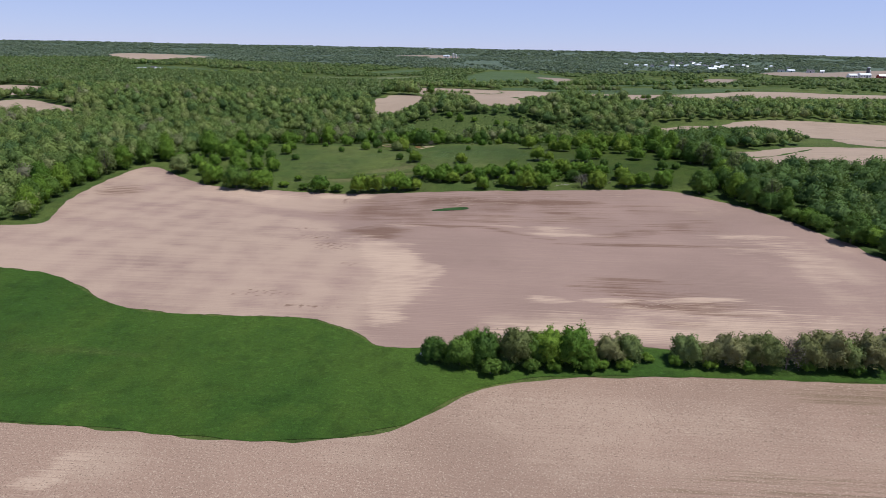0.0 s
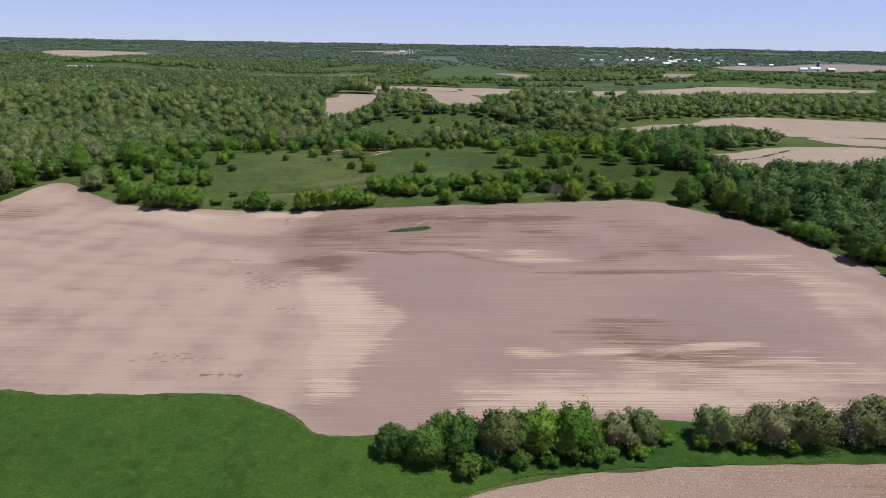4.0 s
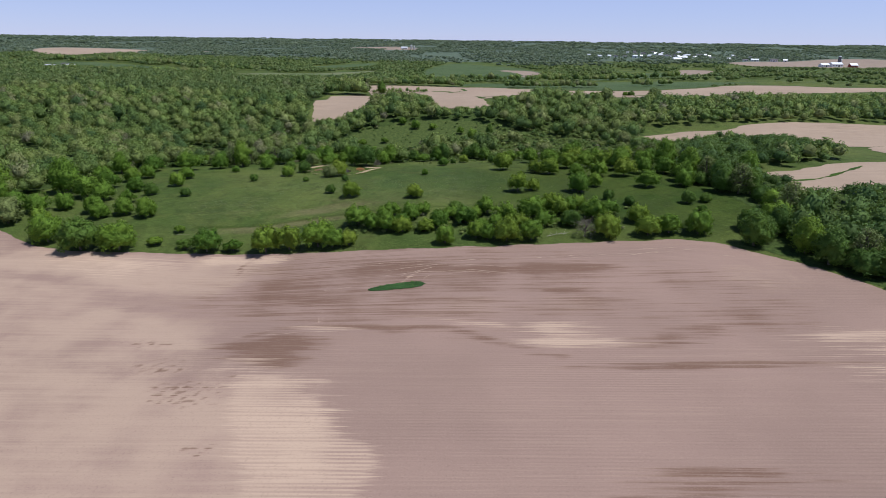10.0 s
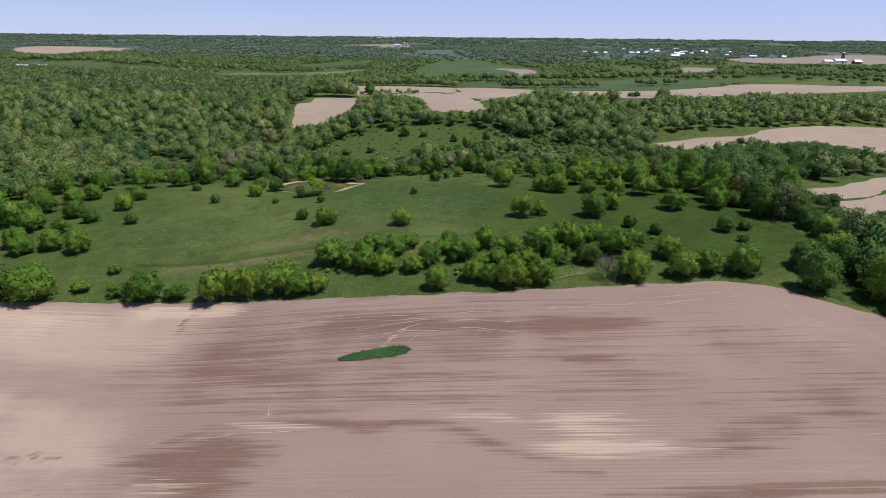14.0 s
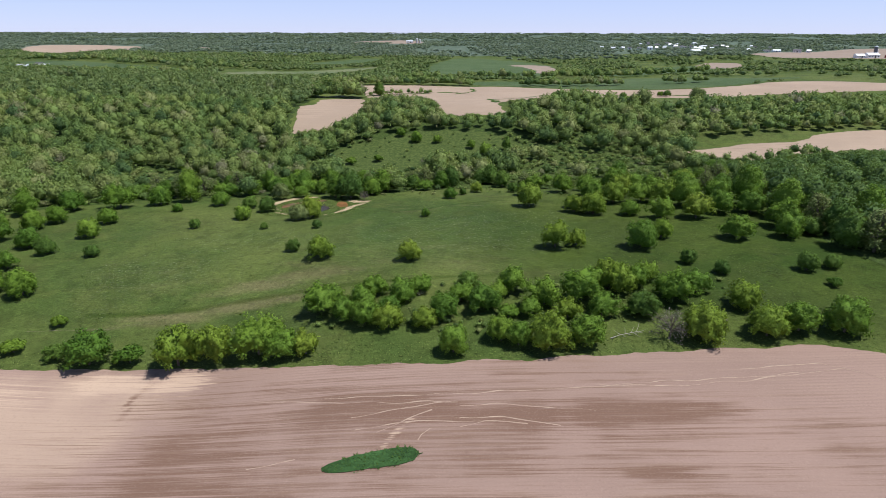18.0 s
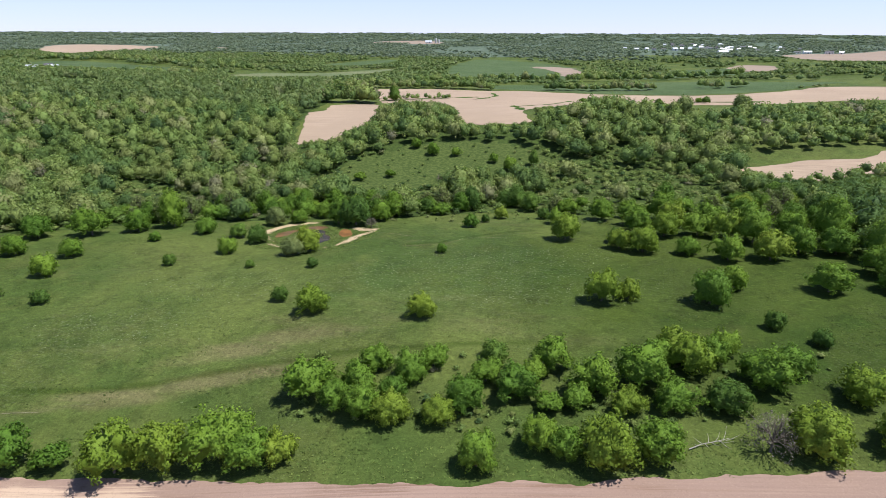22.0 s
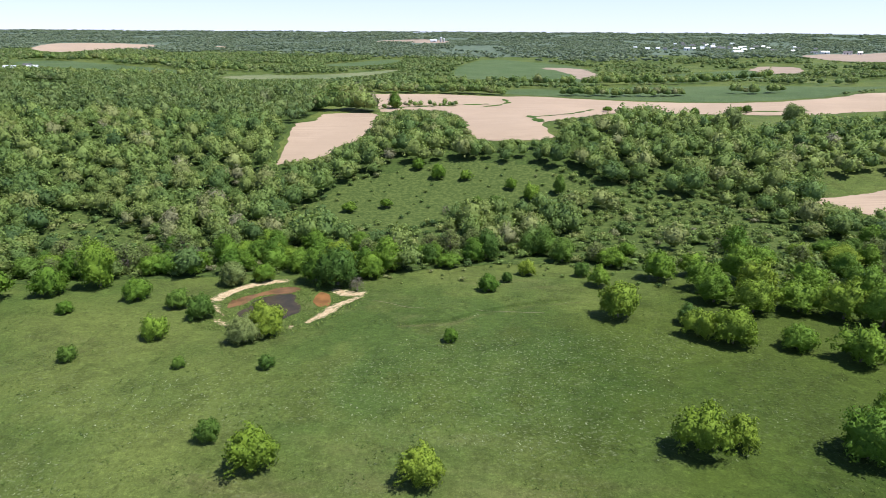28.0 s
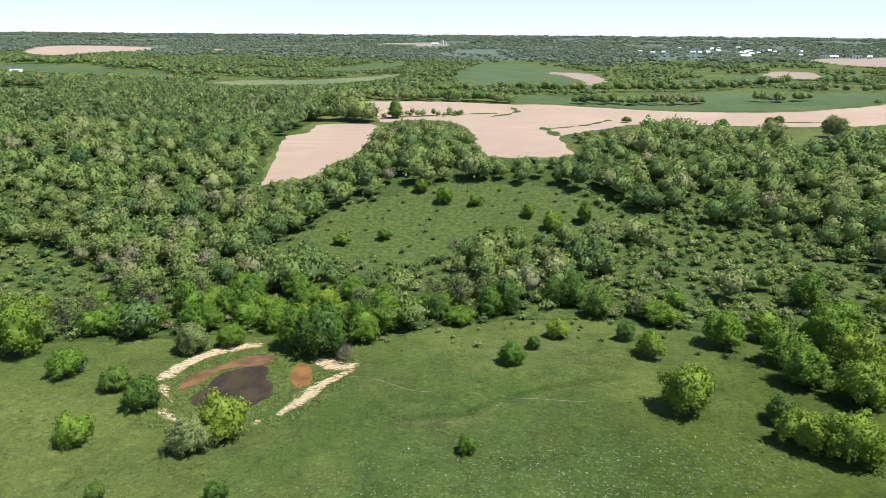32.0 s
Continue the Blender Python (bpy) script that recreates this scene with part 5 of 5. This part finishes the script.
for k, (label, line, spacing, wide, deep) in enumerate(ROWS):
    g = np.random.default_rng(200 + k)
    line = np.array(line, float)
    run = np.r_[0, np.cumsum(np.hypot(*np.diff(line, axis=0).T))]
    t = np.repeat(np.arange(0, run[-1], spacing), deep)
    rx, ry = np.interp(t, run, line[:, 0]) + g.normal(0, spacing * 0.35, len(t)), np.interp(t, run, line[:, 1]) + g.normal(0, 0.9 + 0.25 * spacing * deep, len(t))
    keep = np.ones(len(t), bool)
    for f in () if "contour strip" in label else BARE_GROUND[:5]:
        keep &= reach_of(f, rx, ry) < -0.5
    stand("tree_row", rx[keep], ry[keep], wide * 0.6, wide * 1.1, 80, 0.12, 210 + k, label, 1.0, 1, LEAF_WOOD, True)

# ---- the pond ----
WATER = rounded([(-47.3, 321.3), (-47.9, 322.4), (-47.3, 323.8), (-46.1, 325.1), (-46.3, 327.8), (-46.1, 329.7), (-44.5, 331.8), (-42, 333), (-38.6, 333.2), (-37.8, 331.7), (-37.8, 329.8), (-36.6, 328.6), (-35.6, 326), (-35.2, 323.8), (-35.9, 322.2), (-36.4, 321.2), (-37.5, 320.3), (-41.3, 320), (-44.5, 320)], 1)
MUD_E = rounded([(-34.3, 330), (-34.8, 332.2), (-34.3, 333.8), (-33.6, 335.2), (-31.7, 335), (-30.4, 333.8), (-30.1, 331.2), (-30, 328.7), (-30, 327), (-31.5, 327.3), (-33.3, 328.7)], 1)
MUD_W = rounded([(-50.3, 324.2), (-50.7, 326.1), (-50.5, 328.7), (-49.6, 330.9), (-47.6, 333.3), (-45.3, 335.1), (-43.3, 336.6), (-40.8, 336.9), (-38.1, 336.5), (-38.6, 334.6), (-41, 333.5), (-43.1, 332.8), (-45.4, 331.6), (-47.0, 330.2), (-47.5, 329), (-48.1, 326.5), (-49.4, 325.3)], 1)
CLAY_NW = rounded([(-55.6, 327), (-55.9, 329.8), (-55.1, 332.3), (-53.6, 335.6), (-51.5, 338.6), (-48.7, 340.4), (-46.1, 341.8), (-43, 342.3), (-41.6, 341), (-44.4, 339.4), (-46.6, 338.2), (-48.6, 336.7), (-50.6, 334.4), (-51.8, 331.9), (-52.8, 330), (-53.2, 327.4)], 1)
CLAY_SE = rounded([(-22.6, 333.4), (-24.1, 330.4), (-25.5, 328.8), (-27, 327), (-27.6, 324.6), (-28.5, 322.7), (-29.5, 321), (-31.2, 319.6), (-31.7, 317.8), (-33.5, 318.4), (-32.5, 320.6), (-31.6, 322.2), (-30.9, 324.2), (-30, 326.4), (-28.9, 328.2), (-26.9, 330), (-25.3, 332)], 1)
CLAY_W = rounded([(-54.2, 324.4), (-54, 326.4), (-52, 325.6), (-51.2, 323.4), (-49, 321.1), (-49, 319.7), (-51.3, 321.8), (-52.9, 323.1)], 1)
CLAY_E = rounded([(-31.6, 335.4), (-31.2, 337.1), (-29.5, 337.3), (-27.7, 335.7), (-24.9, 334.8), (-22.8, 335.4), (-23, 333.2), (-24.8, 332.2), (-27.5, 332), (-29.8, 332.9)], 1)
CLAY_SW = rounded([(-51.2, 318.9), (-50.1, 319.8), (-47.8, 317.8), (-45.3, 316), (-46.3, 315.1), (-48.5, 316.2), (-50.2, 317.5)], 1)
CLAY_S = rounded([(-35.6, 316), (-35.4, 317.9), (-34.3, 317.6), (-34.1, 316), (-34.9, 314.5)], 1)


def clay_marks(word):
    def fn(x, y):
        d = np.maximum.reduce([reach_of(c, x, y) for c in (CLAY_NW, CLAY_SE, CLAY_E, CLAY_W, CLAY_SW, CLAY_S)])
        rim = np.clip(0.30 + d / 1.6, 0, 0.9)
        if word == "rim":
            return rim
        return np.clip(ripple(x, y, 4, 62), 0, 1)
    return fn


def clay_material():
    """Trampled clay bank: pale clay on the rim, grass and sedge over the rest."""
    m, nt, b = material("clay_bank", 0.9)
    p = place(nt)
    n = noisy(nt, p, 0.9, 5, 0.7)
    c = blend(nt, ramp(nt, n, 0.35, 0.65), (0.048, 0.080, 0.017), (0.100, 0.125, 0.040))
    clay = blend(nt, ramp(nt, noisy(nt, p, 2.4, 4), 0.35, 0.65), (0.33, 0.235, 0.13), (0.52, 0.41, 0.27))
    c = blend(nt, ramp(nt, sums(nt, "ADD", mark(nt, "rim"), sums(nt, "MULTIPLY", sums(nt, "SUBTRACT", noisy(nt, stretched(nt, p, 1.0, 1.9, 1, 0.7), 1.0, 6, 0.8), 0.5), 4.6)), 0.40, 0.60), c, clay)
    paint(nt, b, c)
    relief(nt, b, n, 0.8, 0.3)
    return m


def water_material(name, a, c, gloss):
    m, nt, b = material(name, gloss)
    p = place(nt)
    paint(nt, b, blend(nt, ramp(nt, noisy(nt, p, 0.35, 4), 0.35, 0.65), a, c))
    b.inputs["Specular IOR Level"].default_value = 0.06
    relief(nt, b, noisy(nt, p, 1.6, 3), 0.05, 0.05)
    return m


def shore(x, y):
    return -0.10 * np.clip(reach_of(BANK, x, y) / 3.0, 0, 1)


CLAY = clay_material()
for outline, label in ((CLAY_NW, "pale trampled clay on the pond's upper bank"), (CLAY_SE, "pale trampled clay on the pond's lower bank"), (CLAY_E, "pale trampled clay on the pond's eastern bank"), (CLAY_W, "small strip of bare clay beside the pond"), (CLAY_SW, "small strip of bare clay beside the pond"), (CLAY_S, "bare clay spot under the pondside trees")):
    sheet("clay_bank", outline, CLAY, 14, 0.07, 0.45, {"rim": clay_marks("rim")}, label, "bank")
water = sheet("pond", WATER, water_material("brown_water", (0.032, 0.027, 0.017), (0.056, 0.042, 0.023), 0.25), 14, 0.09, 0.5, None, "small pond of still brown water", "water")
sheet("mud", MUD_E, water_material("orange_mud", (0.135, 0.070, 0.028), (0.25, 0.120, 0.046), 0.35), 14, 0.08, 0.6, None, "wet orange mud at the pond's edge", "mud", None, "structure")
sheet("mud", MUD_W, water_material("red_mud", (0.095, 0.056, 0.027), (0.19, 0.102, 0.048), 0.35), 14, 0.08, 0.6, None, "wet reddish mud at the pond's edge", "mud", None, "structure")

# ---- grass tufts, weeds ----
def tufts(name, x, y, low, high, blades, seed, material, label, up=(0.2, 0.5)):
    """Grass clumps of a few bent blades each."""
    g = np.random.default_rng(seed)
    n = len(x)
    z = land(x, y)
    h = g.uniform(low, high, (n, 1, 1))
    a = g.uniform(0, 6.28, (n, blades, 1))
    r = h * g.uniform(0.3, 1.1, (n, blades, 1))
    ox, oy = np.cos(a), np.sin(a)
    base = np.concatenate([x[:, None, None] + 0 * a, y[:, None, None] + 0 * a, z[:, None, None] + 0 * a], 2)
    side = np.concatenate([-oy, ox, 0 * a], 2) * h * 0.34
    tip = base + np.concatenate([ox * r * 1.4, oy * r * 1.4, h * g.uniform(*up, (n, blades, 1))], 2)
    v = np.stack([base - side, base + side, tip], 2).reshape(-1, 3)
    ob = new(name, mesh_from(name, v, np.arange(len(v)).reshape(-1, 3), material, {"tint": np.repeat(g.random(n), blades * 3)}))
    return tagged(ob, label, "grass", "", "stuff")


BLADES = leaf_material("grass_blades", [(0.056, 0.092, 0.020), (0.105, 0.138, 0.034)], "mesh", 0.3)
SEDGE = leaf_material("sedge_blades", [(0.105, 0.160, 0.036), (0.175, 0.225, 0.060)], "mesh", 0.3)
LUSH_BLADES = leaf_material("lush_grass_blades", [(0.045, 0.098, 0.020), (0.072, 0.130, 0.026)], "mesh", 0.3)
PALE_BLADES = leaf_material("pale_grass_heads", [(0.15, 0.19, 0.08), (0.30, 0.34, 0.20)], "mesh", 0.3)
PASTURE_AREA = [(-125, 240), (-20, 237), (80, 240), (92, 300), (40, 345), (-20, 345), (-90, 335), (-125, 300)]
tx, ty = scatter(PASTURE_AREA, 0.95, 101, lambda x, y: (ripple(x, y, 13, 71) + 0.6 * ripple(x, y, 4, 72) > 0.1) & (reach_of(BANK, x, y) < 0))
tufts("pasture_grass", tx, ty, 0.16, 0.42, 3, 102, BLADES, "tufts of green pasture grass")
px, py = scatter(PASTURE_AREA, 1.15, 103, lambda x, y: (turf_heads(x, y) + 0.35 * ripple(x, y, 5, 74) > 0.45) & (reach_of(BANK, x, y) < 0))
tufts("pale_grass", px, py, 0.12, 0.30, 4, 104, PALE_BLADES, "patches of pale flowering grass heads")
mx, my = scatter(MEADOW_EDGE[(MEADOW_EDGE[:, 0] > -130) & (MEADOW_EDGE[:, 0] < 130)], 1.1, 105, lambda x, y: (reach_of(MEADOW_EDGE, x, y) > 0.3) & (x > -130) & (x < 110))
tufts("meadow_grass", mx, my, 0.2, 0.45, 4, 106, LUSH_BLADES, "tufts of lush meadow grass")
hx, hy = scatter([(-84, 234), (-22, 234), (50, 235.5), (84, 228), (86, 240), (-84, 241)], 0.9, 107, lambda x, y: reach_of(MAIN, x, y) < -0.2)
tufts("verge_weeds", hx, hy, 0.18, 0.42, 5, 108, SEDGE, "rank green weeds along the field edge")
wx, wy = scatter([(-16.5, 207), (-1, 207), (-1, 213.5), (-16.5, 213.5)], 0.55, 109, lambda x, y: reach_of(rounded([(-15.8, 208.4), (-12, 211.1), (-7, 212.3), (-2.0, 212.6), (-1.6, 210), (-6, 208.6), (-11.7, 207.8)]), x, y) > 0)
tufts("patch_weeds", wx, wy, 0.3, 0.7, 5, 110, LUSH_BLADES, "rank green weeds in the bare field")

qx, qy = scatter([(-54, 314), (-26, 314), (-22, 338), (-44, 343), (-57, 330)], 0.5, 111, lambda x, y: (reach_of(WATER, x, y) < 0.35 * ripple(x, y, 1.7, 76)) & (reach_of(MUD_E, x, y) < 0.4 * ripple(x, y, 2, 77)) & (reach_of(MUD_W, x, y) < 0.15 + 0.5 * ripple(x, y, 1.9, 78)) & (np.maximum(np.maximum(reach_of(CLAY_NW, x, y), reach_of(CLAY_E, x, y)), reach_of(CLAY_SE, x, y)) < 0.25 * ripple(x, y, 1.5, 79)) & (reach_of(BANK, x, y) > -1.5) & (ripple(x, y, 3, 75) > -0.55))
tufts("pond_sedge", qx, qy, 0.2, 0.5, 4, 112, SEDGE, "green sedge round the pond", (0.3, 0.7))


def ribbon(name, points, wide, material, label, lift=0.05):
    """A narrow worn path along points, lying on the ground."""
    points = np.array(points, float)
    run = np.r_[0, np.cumsum(np.hypot(*np.diff(points, axis=0).T))]
    t = np.arange(0, run[-1], 0.7)
    x, y = np.interp(t, run, points[:, 0]) + 0.25 * ripple(t, 0 * t, 9, 3), np.interp(t, run, points[:, 1]) + 0.3 * ripple(t, 0 * t, 7, 4)
    side = np.stack([-np.gradient(y), np.gradient(x)], 1)
    side /= np.linalg.norm(side, axis=1)[:, None]
    w = wide * np.clip(0.75 + 0.45 * ripple(t, 0 * t, 3, 6) + 0.30 * ripple(t, 0 * t, 11, 7), 0.12, 2)[:, None]
    a, b = np.stack([x, y], 1) - side * w / 2, np.stack([x, y], 1) + side * w / 2
    v = np.stack([a, b], 1).reshape(-1, 2)
    v = np.c_[v, land(v[:, 0], v[:, 1]) + lift]
    k = np.arange(len(t) - 1) * 2
    ob = new(name, mesh_from(name, v, np.stack([k, k + 2, k + 3, k + 1], 1), material))
    return tagged(ob, label, "trail", "", "structure")


TRACK = plain_material("pale_track_soil", (0.30, 0.205, 0.155), (0.44, 0.33, 0.245), 0.5, 0.95, 0.3)
for points in THREADS:
    ribbon("wheel_track", points, 0.22, TRACK, "thin pale wheel track across tilled soil", 0.085)
WORN = plain_material("worn_earth", (0.11, 0.115, 0.055), (0.20, 0.19, 0.11), 1.5, 0.95, 0.4)
for points in ([(-23.6, 329.9), (-20.7, 329.8), (-16.6, 327.4), (-12.7, 325.1), (-9, 324.9)], [(0.6, 323.4), (2.4, 323), (7.5, 322.6), (14.3, 322.4)], [(-82, 247.5), (-66, 249.5), (-58, 252)]):
    ribbon("trail", points, 0.16, WORN, "narrow pale cattle trail through pasture")
RUT = plain_material("rut_earth", (0.045, 0.060, 0.022), (0.085, 0.080, 0.038), 0.9, 0.95, 0.4)
ribbon("trail", [(-66, 102.1), (-54, 101.8), (-41.2, 101.8), (-26.4, 101.6), (-8, 102.5)], 0.22, RUT, "thin dark wheel rut through lush meadow")


for points, wide in (([(7.9, 577.9), (17.8, 588.7), (24.3, 602.6), (22, 624)], 3.4), ([(-52.4, 564.9), (-38.6, 573.3), (-17.3, 582.7), (11.6, 593.3)], 4.5), ([(31.6, 490), (30, 527.6)], 5.0), ([(32.7, 518), (53.5, 541), (70.4, 567.4)], 3.0), ([(155, 560), (172, 558.6), (188.7, 560)], 3.5), ([(124.9, 292.9), (130.4, 289), (141.7, 291.6), (158, 301.5), (169.3, 309.3)], 1.6)):
    ribbon("grass_strip", points, wide, MEADOW, "grassed contour strip across the pale field", 0.2)

# ---- farms and the village ----
WHITE = plain_material("white_siding", (0.72, 0.72, 0.70), (0.80, 0.80, 0.78), 0.6, 0.7, 0.1)
TIN = plain_material("tin_roof", (0.55, 0.57, 0.60), (0.70, 0.72, 0.74), 0.4, 0.45, 0.1, 0.2)
BRICK = plain_material("red_siding", (0.26, 0.07, 0.05), (0.34, 0.10, 0.07), 0.6, 0.8, 0.1)
SHINGLE = plain_material("dark_shingles", (0.10, 0.10, 0.11), (0.17, 0.16, 0.16), 0.8, 0.9, 0.2)
GLASS = plain_material("dark_window", (0.03, 0.035, 0.04), (0.05, 0.055, 0.06), 1.0, 0.15, 0.0)
CONCRETE = plain_material("silo_concrete", (0.40, 0.40, 0.40), (0.52, 0.52, 0.50), 0.5, 0.8, 0.1)


def block(w, d, h, x=0, y=0, z=0):
    v = np.array([(sx * w / 2 + x, sy * d / 2 + y, z + sz * h) for sx in (-1, 1) for sy in (-1, 1) for sz in (0, 1)])
    return v, np.array([(0, 1, 3, 2), (4, 6, 7, 5), (0, 4, 5, 1), (2, 3, 7, 6), (0, 2, 6, 4), (1, 5, 7, 3)])


def gabled(w, d, h, rise, over=0.5):
    """Two roof slopes with thickness, ridge along x."""
    pieces = []
    for s in (-1, 1):
        e, r, k = s * (d / 2 + over), 0.0, 0.25
        a, b = h - over * rise / (d / 2), h + rise
        v = np.array([(sx * (w / 2 + over), yy, zz) for sx in (-1, 1) for yy, zz in ((e, a), (r, b), (r, b + k), (e, a + k))])
        pieces.append((v, np.array([(0, 1, 2, 3), (7, 6, 5, 4), (0, 4, 5, 1), (1, 5, 6, 2), (2, 6, 7, 3), (3, 7, 4, 0)])))
    return joined(pieces)


def building(name, x, y, w, d, h, rise, turn, wall, roof, label, group, category, openings=4):
    ob = new(name)
    ob.matrix_basis = pose(x, y, float(land(x, y)) - 0.2, 0, 0, turn)
    v = np.array([(sx * w / 2, yy, zz) for sx in (-1, 1) for yy, zz in ((-d / 2, 0), (d / 2, 0), (d / 2, h), (0, h + rise), (-d / 2, h))])
    me = bpy.data.meshes.new("wall")
    me.from_pydata([tuple(p) for p in v], [], [(0, 5, 6, 1), (0, 4, 9, 5), (1, 6, 7, 2), (0, 1, 2, 3, 4), (5, 9, 8, 7, 6)])
    me.materials.append(wall)
    part("wall", me, ob)
    part("roof", mesh_from("roof", *gabled(w, d, h, rise), roof), ob)
    for k in range(openings):
        px = (k + 0.5) / openings * w - w / 2
        if k == openings // 2:
            part("door", mesh_from("door", *block(w * 0.10 + 0.6, 0.16, h * 0.75, px, -d / 2, 0.2), GLASS), ob)
        else:
            part("window", mesh_from("window", *block(w * 0.06 + 0.5, 0.16, h * 0.32, px, -d / 2, h * 0.42), GLASS), ob)
    return tagged(ob, label, category, group)


def silo(x, y, r, h, material, label, group):
    ob = new("silo")
    ob.matrix_basis = pose(x, y, float(land(x, y)) - 0.2)
    part("body", mesh_from("body", *tube([(0, 0, 0), (0, 0, h * 0.5), (0, 0, h)], [r, r, r], 16), material, None, True), ob)
    dome = [(0, 0, h + r * 0.7 * math.sin(a)) for a in np.linspace(0, 1.5, 5)]
    part("cap", mesh_from("cap", *tube(dome, [r * 1.03 * math.cos(a) for a in np.linspace(0, 1.5, 5)], 16), TIN, None, True), ob, "domed metal cap")
    return tagged(ob, label, "silo", group)


building("barn", 690, 1150, 22, 10, 5, 3, 12, WHITE, TIN, "long white farm barn with a metal roof", "eastern farm", "barn")
building("barn", 665, 1142, 15, 8, 4, 2.5, 8, WHITE, TIN, "white farm shed with a metal roof", "eastern farm", "barn")
building("barn", 722, 1152, 12, 9, 4, 3, 0, BRICK, TIN, "red farm barn with a metal roof", "eastern farm", "barn")
silo(703, 1162, 2.6, 17, SHINGLE, "tall dark farm silo", "eastern farm")
silo(709, 1168, 2.2, 12, CONCRETE, "grey concrete farm silo", "eastern farm")
building("barn", -452, 806, 11, 6, 2.6, 1.6, 10, WHITE, TIN, "small white farm shed among trees", "western farm", "barn", 3)
building("house", -438, 812, 8, 6, 3.6, 2.0, -5, WHITE, SHINGLE, "white farmhouse among trees", "western farm", "house", 3)
building("barn", -425, 800, 9, 6, 3, 2, 20, WHITE, TIN, "low white shed among trees", "western farm", "barn", 3)
building("barn", -140, 2640, 26, 13, 6, 4, 0, WHITE, TIN, "white farm building far off", "distant farm", "barn", 4)
silo(-112, 2660, 4, 15, CONCRETE, "grey grain silo far off", "distant farm")
silo(-100, 2655, 3.5, 12, CONCRETE, "grey grain silo far off", "distant farm")
rng = random.Random(5)
for k in range(46):
    if k < 30:
        x, y = rng.gauss(800, 75), rng.gauss(2200, 110)
    elif k < 38:
        x, y = 450 + (k - 30) * 26 + rng.uniform(-6, 6), 1935 + rng.uniform(-25, 25)
    else:
        x, y = rng.uniform(560, 1000), rng.uniform(1750, 2050)
    big = rng.random() < 0.3
    w = rng.uniform(13, 20) if big else rng.uniform(8, 12)
    building("shed" if big else "house", x, y, w, w * 0.55, rng.uniform(4, 6), rng.uniform(2, 3.5), rng.uniform(-25, 25), WHITE, TIN if rng.random() < 0.6 else SHINGLE,
             "white metal-roofed shed in a far village" if big else "white house in a far village", "far village", "shed" if big else "house", 3)
building("barn", 620, 1690, 24, 12, 6, 4, 15, WHITE, TIN, "white barn at the village edge", "far village", "barn", 4)

# ---- small things ----
fallen = new("fallen_branch")
fallen.matrix_basis = pose(35.5, 240.5, float(land(35.5, 240.5)) + 0.15, 0, 0, 12)
GREY_WOOD = plain_material("bleached_wood", (0.30, 0.27, 0.23), (0.40, 0.37, 0.33), 5.0, 0.9, 0.4)
part("stem", mesh_from("stem", *tube([(-3, 0, 0), (-1, 0.3, 0.3), (1.5, 0.2, 0.6), (3.4, 0.6, 0.5)], [0.09, 0.07, 0.05, 0.02], 6), GREY_WOOD), fallen)
for k, (sx, ex_, ey_, ez) in enumerate([(-1, -1.8, 1.4, 0.9), (0, 0.6, 1.6, 1.0), (1, 2.4, 1.4, 1.1), (1.5, 3.2, -0.6, 0.9), (0.4, 0.8, -0.9, 0.8), (-2, -2.6, -1.2, 1.3), (-0.6, -0.9, -1.5, 0.9), (2.2, 3.6, 1.8, 1.6), (1.8, 2.2, -1.7, 0.6), (2.6, 4.6, 0.2, 1.2)]):
    part("twig", mesh_from("twig", *tube([(sx, 0.25, 0.45), ((sx + ex_) / 2, ey_ / 2, ez * 0.7), (ex_, ey_, ez)], [0.045, 0.03, 0.012], 5), GREY_WOOD), fallen)
tagged(fallen, "bleached fallen branch with bare twigs on grass", "branch")


def rock(x, y, size, material, label, name="rock"):
    bm = bmesh.new()
    bmesh.ops.create_icosphere(bm, subdivisions=2, radius=size)
    r = random.Random(int(x * 7 + y))
    for v in bm.verts:
        v.co *= 0.75 + 0.5 * noise.noise(v.co * 1.3 / size + Vector((x, y, 0)))+ 0.2
        v.co.z *= 0.6
    me = bpy.data.meshes.new(name)
    bm.to_mesh(me)
    bm.free()
    me.materials.append(material)
    ob = new(name, me)
    ob.matrix_basis = pose(x, y, float(land(x, y)) + 0.25 * size, 0, 0, r.uniform(0, 360))
    return tagged(ob, label, "rock")


STONE = plain_material("pale_stone", (0.50, 0.48, 0.44), (0.64, 0.62, 0.58), 3.0, 0.9, 0.5)
rock(-9.2, 107.2, 0.55, STONE, "pale boulder in meadow grass")
rock(-8.2, 108.4, 0.25, STONE, "small pale stone in meadow grass")
